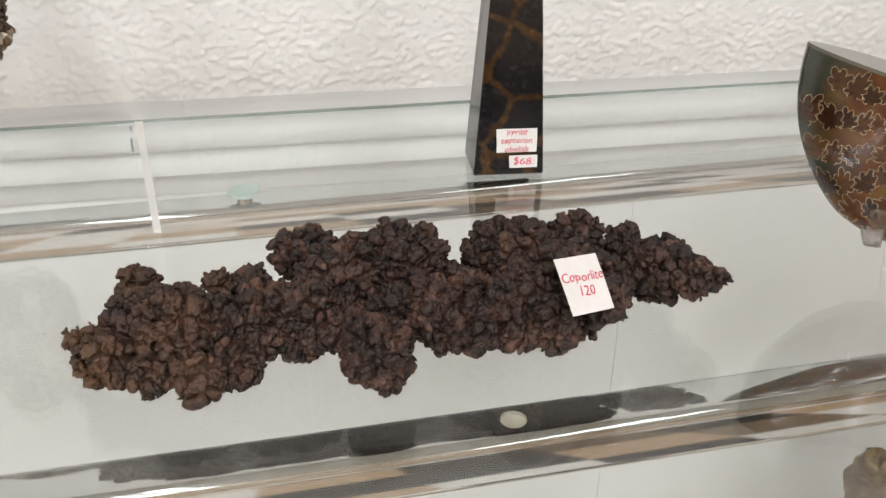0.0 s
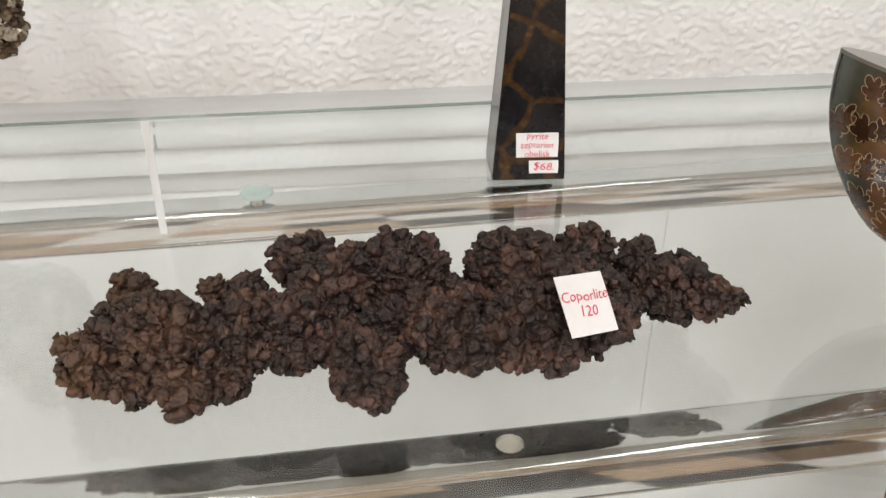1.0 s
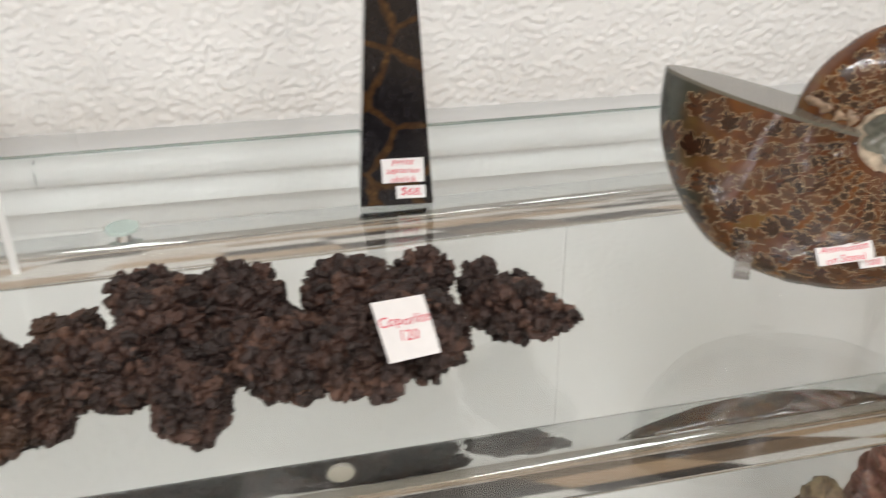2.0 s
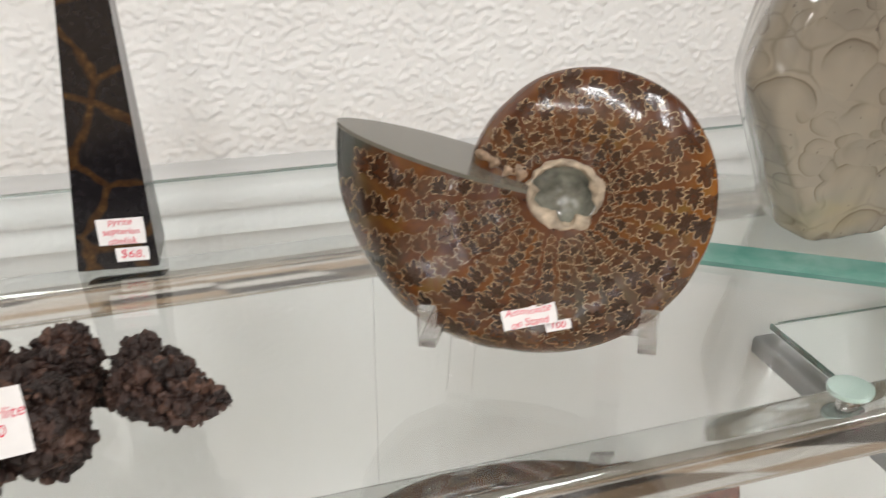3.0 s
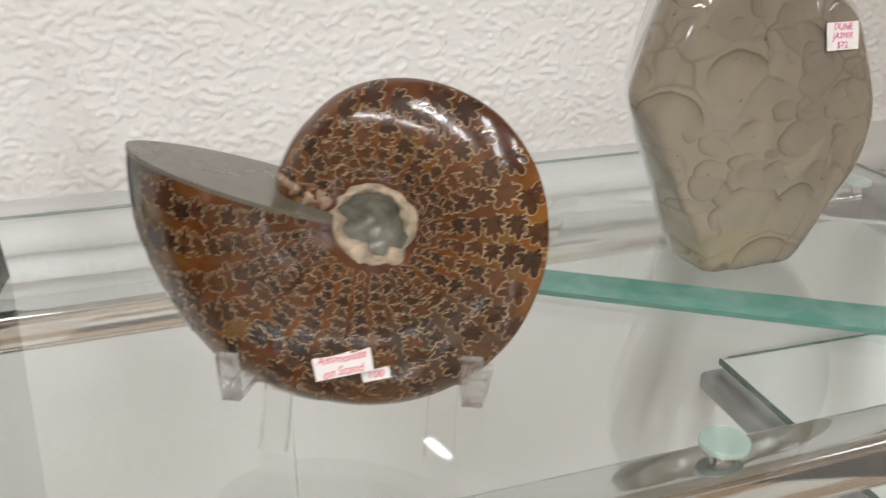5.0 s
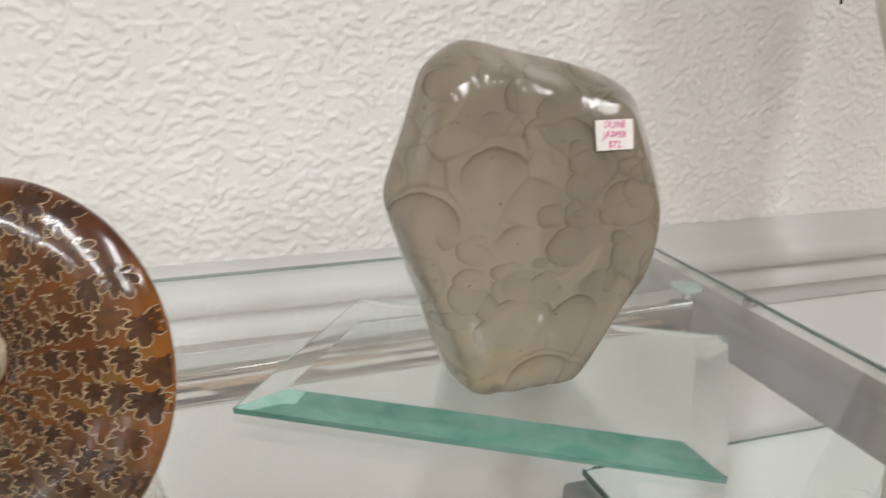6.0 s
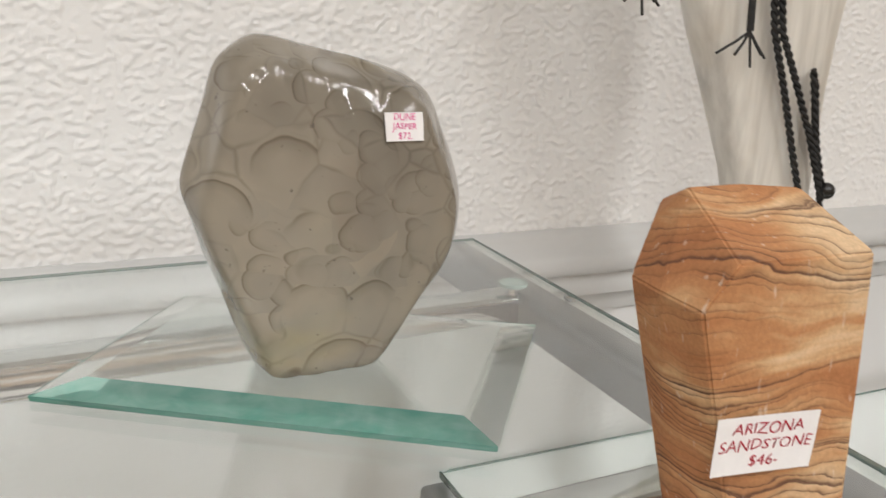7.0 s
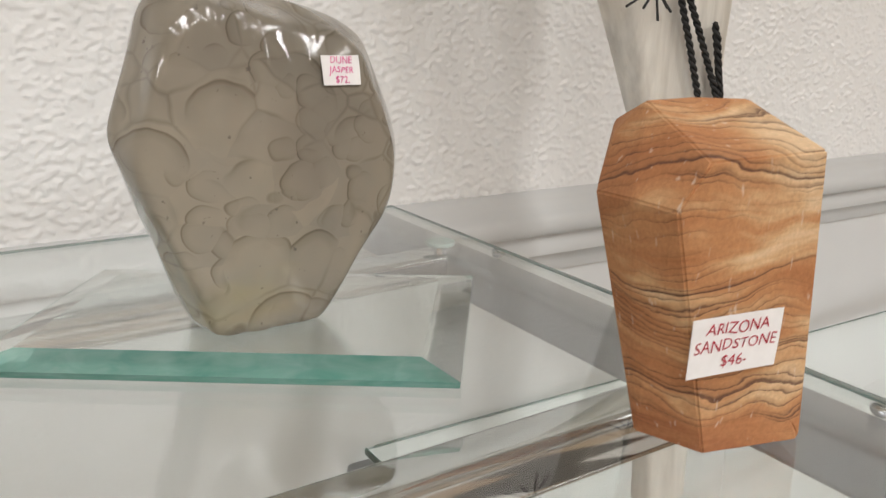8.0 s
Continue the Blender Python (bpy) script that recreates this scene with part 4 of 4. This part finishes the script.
tl = math.atan2(0.0055, 0.0182)
cr = au * math.cos(tl) + av * math.sin(tl)
lean_up = (av * 1.0 - an * 0.42).normalized()
card(amm, am_world(-0.0088, -0.0410, on_am(-0.0088, -0.0375) + 0.0011), cr, lean_up, 0.0192, 0.0070, "Ammonite\non Stand", INK, 0.0038)
card(amm, am_world(0.0008, -0.0436, on_am(0.0008, -0.0410) + 0.0014), cr, lean_up, 0.0090, 0.0034, "100", INK, 0.0036)

# ---- ammonite stand ----
AS = Matrix.Translation((AMC.x, AMC.y, 1.0)) @ Matrix((au, Vector((0, 0, 1)), ah)).transposed().to_4x4()
stand = thing("display_stand", "small clear acrylic easel stand under the ammonite", "stand", m=AS)


def bar(name, pts, wid, thick, parent, mat=None):
    """A flat strip bent along pts (v, n) at constant width in u."""
    u0, P = pts[0][0], pts
    vs, fs = [], []
    for i, (u, v, n) in enumerate(P):
        a = Vector(P[max(0, i - 1)][1:]) if i else Vector(P[0][1:])
        b = Vector(P[min(len(P) - 1, i + 1)][1:])
        d = (b - a).normalized()
        nor = Vector((-d.y, d.x))
        for su, sn in ((-1, -1), (1, -1), (1, 1), (-1, 1)):
            vs.append((u + su * wid / 2, v + sn * nor.x * thick / 2, n + sn * nor.y * thick / 2))
    for i in range(len(P) - 1):
        for k in range(4):
            fs.append((i * 4 + k, i * 4 + (k + 1) % 4, i * 4 + 4 + (k + 1) % 4, i * 4 + 4 + k))
    fs += [(3, 2, 1, 0), tuple(len(vs) - 4 + k for k in range(4))]
    ob = part(name, fresh_from((vs, fs), name, mat or ACRYLIC), parent)
    ob.visible_shadow = False
    return ob


for fu0, fn, lu, lz in ((-0.0334, 0.0205, -0.0445, 0.0205), (0.0190, 0.0150, 0.0311, 0.0262)):
    bar("foot", [(fu0, 0.0012, fn), (fu0, 0.0060, fn - 0.003), (fu0, 0.0180, fn - 0.009), (fu0, 0.0300, -0.0020), (fu0, 0.0560, -0.0180)], 0.0090, 0.0024, stand)
    bar("back_leg", [(fu0, 0.0560, -0.0205), (fu0, 0.0012, -0.0420)], 0.0090, 0.0024, stand)
    bar("arm", [(lu, lz + 0.001, 0.0020), (lu, lz, 0.0120), (lu, lz, 0.0205)], 0.0062, 0.0026, stand)
    bar("lip", [(lu, lz - 0.001, 0.0210), (lu, lz + 0.006, 0.0215), (lu, lz + 0.0145, 0.0215)], 0.0062, 0.0030, stand)
    ob = part("bridge", bm_mesh("bridge", box_bm(min(fu0, lu) - 0.002, max(fu0, lu) + 0.002, lz - 0.003, lz - 0.0005, 0.002, 0.008, 0.0004, 1), ACRYLIC), stand)
    ob.visible_shadow = False
ob = part("crossbar", bm_mesh("crossbar", box_bm(-0.0340, 0.0185, 0.0400, 0.0460, -0.0160, -0.0140, 0.0004, 1), ACRYLIC), stand)
ob.visible_shadow = False

# ---- bevelled glass plate ----
pl = [Vector((0.544, 0.5775)), Vector((0.6935, 0.4775)), Vector((0.7665, 0.5815)), Vector((0.617, 0.6815))]
cen = sum(pl, Vector((0, 0))) / 4


def inset(d):
    out = []
    for i in range(4):
        p, a, b = pl[i], (pl[i - 1] - pl[i]).normalized(), (pl[(i + 1) % 4] - pl[i]).normalized()
        out.append(p + a * d + b * d)
    return out


bm = bmesh.new()
levels = [[bm.verts.new((p.x, p.y, z)) for p in inset(d)] for d, z in ((0.0003, 1.0006), (0.0, 1.0030), (0.0150, 1.0062))]
bm.faces.new(levels[0][::-1]).material_index = 0
bm.faces.new(levels[2]).material_index = 0
for k in (0, 1):
    for i in range(4):
        f = bm.faces.new((levels[k][i], levels[k][(i + 1) % 4], levels[k + 1][(i + 1) % 4], levels[k + 1][i]))
        f.material_index = 1 if (k == 0 or i == 0) else 0
plate = thing("glass_plate", "clear glass plate with wide teal green sloping edges", "plate", me=bm_mesh("glass_plate", bm, [GLASS, TEAL]))
plate.visible_shadow = False


# ---- polished jasper ----
def gauge_stone(name, centre, planes, p, sub, wobble, wscale):
    """A rounded polyhedron: an icosphere pulled out to a soft-edged set of face planes."""
    tv, tf = ico(sub)
    N = np.array([Vector(n).normalized()[:] for n, _ in planes])
    H = np.array([h for _, h in planes])
    g = (np.maximum(0, tv @ N.T / H) ** p).sum(axis=1) ** (1 / p)
    V = tv / g[:, None]
    w = np.array([1 + wobble * noise.noise(Vector(v) * wscale) for v in V])
    return V * w[:, None] + np.array(centre), tf


JC = Vector((0.656, 0.572, 1.072))
OUT = [(0.613, 1.128), (0.625, 1.1375), (0.681, 1.1245), (0.693, 1.116), (0.7065, 1.076), (0.7045, 1.061), (0.666, 1.0062), (0.6235, 1.0062), (0.5990, 1.085)]
OUT = [(0.57 + (x - 0.57) * 1.058, 1.0062 if z < 1.01 else 1.148 + (z - 1.148) * 1.045) for x, z in OUT]
planes = []
for i in range(len(OUT)):
    (x0, z0), (x1, z1) = OUT[i], OUT[(i + 1) % len(OUT)]
    nx, nz = z0 - z1, x1 - x0
    ln = math.hypot(nx, nz)
    nx, nz = nx / ln, nz / ln
    if (x0 - JC.x) * nx + (z0 - JC.z) * nz < 0:
        nx, nz = -nx, -nz
    if i == 6:
        planes.append(((0, 0, -1), JC.z - 1.0064))
        continue
    h = (x0 - JC.x) * nx + (z0 - JC.z) * nz
    for beta, off in ((-16 if i in (5, 7) else -32, -0.020 if i in (5, 7) else -0.008), (20, 0.006) if i in (7, 8, 0) else (30, 0.002)):
        cb, sb = math.cos(radians(beta)), math.sin(radians(beta))
        planes.append(((nx * cb, sb, nz * cb), h * cb + off * sb))
planes += [((0.12, -1, 0.20), 0.0300), ((-0.22, -1, 0.04), 0.0290), ((0.24, -1, -0.02), 0.0290), ((0.0, -1, -0.06), 0.0290), ((0, 1, 0), 0.031)]
V, F = gauge_stone("jasper", JC, planes, 36, 6, 0.020, 42)
V += (0.004, 0.004, 0.0)
V[:, 2] = np.maximum(V[:, 2], 1.0064)
jas = thing("jasper_freeform", "polished grey-beige dune jasper with scale-like pattern", "polished stone", me=fast_mesh("jasper_freeform", V, F, JASPER))
from mathutils.bvhtree import BVHTree


def surface(V, F, x, z, y0=0.2):
    return BVHTree.FromPolygons([tuple(v) for v in V], [tuple(f) for f in F]).ray_cast(Vector((x, y0, z)), Vector((0, 1, 0)))


hit = surface(V, F, 0.6865, 1.1040)
nn = hit[1]
jr = Vector((1, 0, 0.0)) - nn * nn.x
card(jas, hit[0] + nn * 0.0006, jr, nn.cross(jr), 0.0168, 0.0112, "DUNE\nJASPER\n$72.", INK_PINK, 0.0036)

# ---- sandstone ----
SS = [(0.7304, 0.4023, 1.0003), (0.763, 0.394, 1.0003), (0.779, 0.425, 1.0003), (0.745, 0.444, 1.0003), (0.7235, 0.4240, 1.0003), (0.7218, 0.4225, 1.010),
      (0.7040, 0.3940, 1.0780), (0.7035, 0.4100, 1.0785), (0.7085, 0.4305, 1.0768), (0.7120, 0.3915, 1.0905), (0.7550, 0.3900, 1.0875), (0.7550, 0.3900, 1.0905),
      (0.7195, 0.4360, 1.0925), (0.7330, 0.4115, 1.0945), (0.7235, 0.4280, 1.1022), (0.7400, 0.4270, 1.1025), (0.7570, 0.4200, 1.1018),
      (0.786, 0.430, 1.082), (0.745, 0.454, 1.078), (0.768, 0.440, 1.096), (0.732, 0.450, 1.094)]
bm = bmesh.new()
for p in SS:
    bm.verts.new(p)
res = bmesh.ops.convex_hull(bm, input=bm.verts)
loose = [v for v in bm.verts if not v.link_faces]
bmesh.ops.delete(bm, geom=loose, context="VERTS")
bmesh.ops.dissolve_limit(bm, angle_limit=radians(6), verts=bm.verts, edges=bm.edges)
bmesh.ops.bevel(bm, geom=list(bm.edges), offset=0.0006, segments=2, affect="EDGES")
bmesh.ops.triangulate(bm, faces=bm.faces)
me = bm_mesh("sandstone_block", bm, SANDSTONE)
san = thing("sandstone_block", "faceted orange banded sandstone block", "stone", me=me)
Vs = [v.co[:] for v in me.vertices]
Fs = [tuple(p.vertices) for p in me.polygons]
hit = surface(Vs, Fs, 0.7300, 1.0384)
nn = hit[1]
card(san, hit[0] + nn * 0.0010, (0.0316, -0.0046, 0.0), (-0.0035, -0.0010, 0.0164), 0.0310, 0.0178, "ARIZONA\nSANDSTONE\n$46-", DARK_INK, 0.0049)

# ---- acrylic riser and the mineral on it ----
ris = thing("riser", "clear acrylic riser with rounded bends", "riser")
xl, xr, zt, th, rb = -0.13, 0.139, 1.064, 0.0035, 0.009
path_o = [(xl, 1.0003)] + [(xl + rb - rb * math.cos(radians(a)), zt - rb + rb * math.sin(radians(a))) for a in range(0, 91, 15)]
path_o += [(xr - rb + rb * math.sin(radians(a)), zt - rb + rb * math.cos(radians(a))) for a in range(0, 91, 15)] + [(xr, 1.0003)]
ri = rb - th
path_i = [(xl + th, 1.0003)] + [(xl + rb - ri * math.cos(radians(a)), zt - rb + ri * math.sin(radians(a))) for a in range(0, 91, 15)]
path_i += [(xr - rb + ri * math.sin(radians(a)), zt - rb + ri * math.cos(radians(a))) for a in range(0, 91, 15)] + [(xr - th, 1.0003)]
n = len(path_o)
for pname, i0, i1 in (("side_leg", 0, 1), ("top_sheet", 1, n - 2), ("side_leg", n - 2, n - 1)):
    po, pi_ = path_o[i0:i1 + 1], path_i[i0:i1 + 1]
    m = len(po)
    vs = [(x, y, z) for y in (0.590, 0.735) for x, z in po + pi_]
    fs, ids = [], []
    for i in range(m - 1):
        for f, k in (((i, i + 1, 2 * m + i + 1, 2 * m + i), 0), ((m + i, 3 * m + i, 3 * m + i + 1, m + i + 1), 0), ((i, m + i, m + i + 1, i + 1), 1), ((2 * m + i, 2 * m + i + 1, 3 * m + i + 1, 3 * m + i), 0)):
            fs.append(f)
            ids.append(k if pname == "side_leg" else 0)
    body = part(pname, fresh_from((vs, fs), pname, [ACRYLIC_SHEET, ACRYLIC_EDGE], True, ids), ris)
    smooth_by_angle(body.data, 40)
    body.visible_shadow = False
V, F = nodule_body([(0.040, 0.678, 1.088, 0.024), (0.014, 0.682, 1.096, 0.030), (0.048, 0.676, 1.104, 0.020), (0.040, 0.680, 1.126, 0.023), (0.052, 0.672, 1.080, 0.014)], 11, 0.0042, 0.0030, 12000, core=0.9, floor_z=1.0643)
thing("mineral_specimen", "rough brown mineral specimen with white crystals", "mineral", me=crackled(fused("mineral_specimen", V, F, CRUST, 0.0007), 1.0643))

# ---- selenite with braided cords ----
sel = thing("selenite_slab", "tall milky white selenite slab hung with braided black cords", "mineral")
vs, fs = [], []
levels = [(0.7792, 0.948, 0.986, 0.022), (0.90, 0.946, 0.986, 0.024), (1.00, 0.940, 0.984, 0.028), (1.058, 0.926, 0.984, 0.030), (1.107, 0.907, 0.985, 0.032), (1.141, 0.893, 0.988, 0.034), (1.20, 0.872, 0.998, 0.034), (1.30, 0.85, 1.005, 0.030), (1.36, 0.88, 0.985, 0.02)]
M = 28
for z, a, b, d in levels:
    for k in range(M):
        t = k / M * 2 * math.pi
        cx, sx = math.cos(t), math.sin(t)
        ex, ey = math.copysign(abs(cx) ** 0.55, cx), math.copysign(abs(sx) ** 0.55, sx)
        wob = 1 + 0.06 * noise.noise(Vector((cx * 2, sx * 2, z * 6)))
        vs.append((0.0135 + (a + b) / 2 + ex * (b - a) / 2 * wob, 0.655 + ey * d / 2 * wob + (b - a) * 0 - 0.08 * (ex * (b - a) / 2), z))
for j in range(len(levels) - 1):
    for k in range(M):
        fs.append((j * M + k, j * M + (k + 1) % M, (j + 1) * M + (k + 1) % M, (j + 1) * M + k))
fs += [tuple(range(M))[::-1], tuple((len(levels) - 1) * M + k for k in range(M))]
part("slab", smooth_by_angle(fresh_from((vs, fs), "slab", SELENITE), 45), sel)


def cord(pts, r, parent, name="cord", twist=True):
    """A thin cord along pts; a braid is two strands wound round each other."""
    c = bpy.data.curves.new(name, "CURVE")
    c.dimensions, c.bevel_depth, c.bevel_resolution = "3D", r * (0.62 if twist else 1.0), 2
    P = [Vector(p) + Vector((0.0135, 0, 0)) for p in pts]
    fine = []
    for a, b in zip(P[:-1], P[1:]):
        n = max(2, int((b - a).length / (0.0012 if twist else 0.006)))
        fine += [a.lerp(b, k / n) for k in range(n)]
    fine.append(P[-1])
    for ph in ((0, math.pi) if twist else (0,)):
        sp = c.splines.new("POLY")
        sp.points.add(len(fine) - 1)
        for k, p in enumerate(fine):
            a = k * 0.75 + ph
            o = Vector((math.cos(a), math.sin(a), 0)) * (r * 0.6 if twist else 0)
            sp.points[k].co = (*(p + o), 1)
    tmp = new("tmp_cord", c)
    me = bpy.data.meshes.new_from_object(tmp.evaluated_get(bpy.context.evaluated_depsgraph_get()))
    bpy.data.objects.remove(tmp)
    me.materials.clear()
    me.materials.append(BLACK_CORD)
    return part(name, me, parent)


YC = 0.632
for pts in ([(0.918, YC, 1.20), (0.928, YC, 1.141), (0.942, YC, 1.103), (0.952, YC, 1.073), (0.962, YC, 1.045)], [(0.920, YC - 0.003, 1.20), (0.931, YC - 0.003, 1.141), (0.946, YC - 0.003, 1.112), (0.962, YC - 0.003, 1.08), (0.976, YC - 0.003, 1.045)],
            [(0.961, YC, 1.120), (0.971, YC, 1.075), (0.982, YC, 1.042)], [(0.9605, YC - 0.003, 1.114), (0.967, YC - 0.003, 1.075), (0.977, YC - 0.003, 1.042)], [(0.980, YC, 1.045), (0.978, YC - 0.004, 0.93), (0.982, YC - 0.004, 0.84)]):
    cord(pts, 0.0020, sel)
for k, (tx, tz) in enumerate(((0.910, 1.141), (0.834, 1.168))):
    cord([(tx - 0.003, YC, 1.22), (tx, YC, tz)], 0.0021, sel, "tassel_cord", False)
    for ex, ez in ((-0.024, -0.012), (-0.011, -0.013), (0.001, -0.020), (0.008, -0.013), (0.011, -0.015)):
        cord([(tx, YC, tz), (tx + ex * 0.45, YC - 0.001, tz + ez * 0.5), (tx + ex, YC - 0.002, tz + ez)], 0.0008, sel, "tassel_strand", False)
tv, tf = ico(3)
part("bead", fast_mesh("bead", tv * 0.0052, tf, BEAD), sel, "round black bead", Matrix.Translation((0.9925, YC - 0.005, 1.047)))

# ---- stones on the bottom shelf ----
V, F = nodule_body([(0.665, 0.700, 0.535, 0.026), (0.660, 0.700, 0.575, 0.022), (0.655, 0.695, 0.620, 0.020), (0.650, 0.692, 0.660, 0.017), (0.643, 0.690, 0.690, 0.011), (0.672, 0.692, 0.655, 0.012)], 21, 0.008, 0.006, 3000, floor_z=0.5105)
thing("lumpy_stone", "tan lumpy rock on the bottom glass shelf", "stone", me=fused("lumpy_stone", V, F, TAN_ROCK, 0.002))
V, F = nodule_body([(0.715, 0.695, 0.545, 0.035), (0.712, 0.695, 0.600, 0.030), (0.708, 0.695, 0.650, 0.026), (0.702, 0.695, 0.690, 0.020), (0.726, 0.695, 0.685, 0.014), (0.696, 0.695, 0.717, 0.013)], 22, 0.010, 0.008, 3000, floor_z=0.5105)
thing("lumpy_stone", "dull red lumpy rock on the bottom glass shelf", "stone", me=fused("lumpy_stone", V, F, RED_ROCK, 0.002))
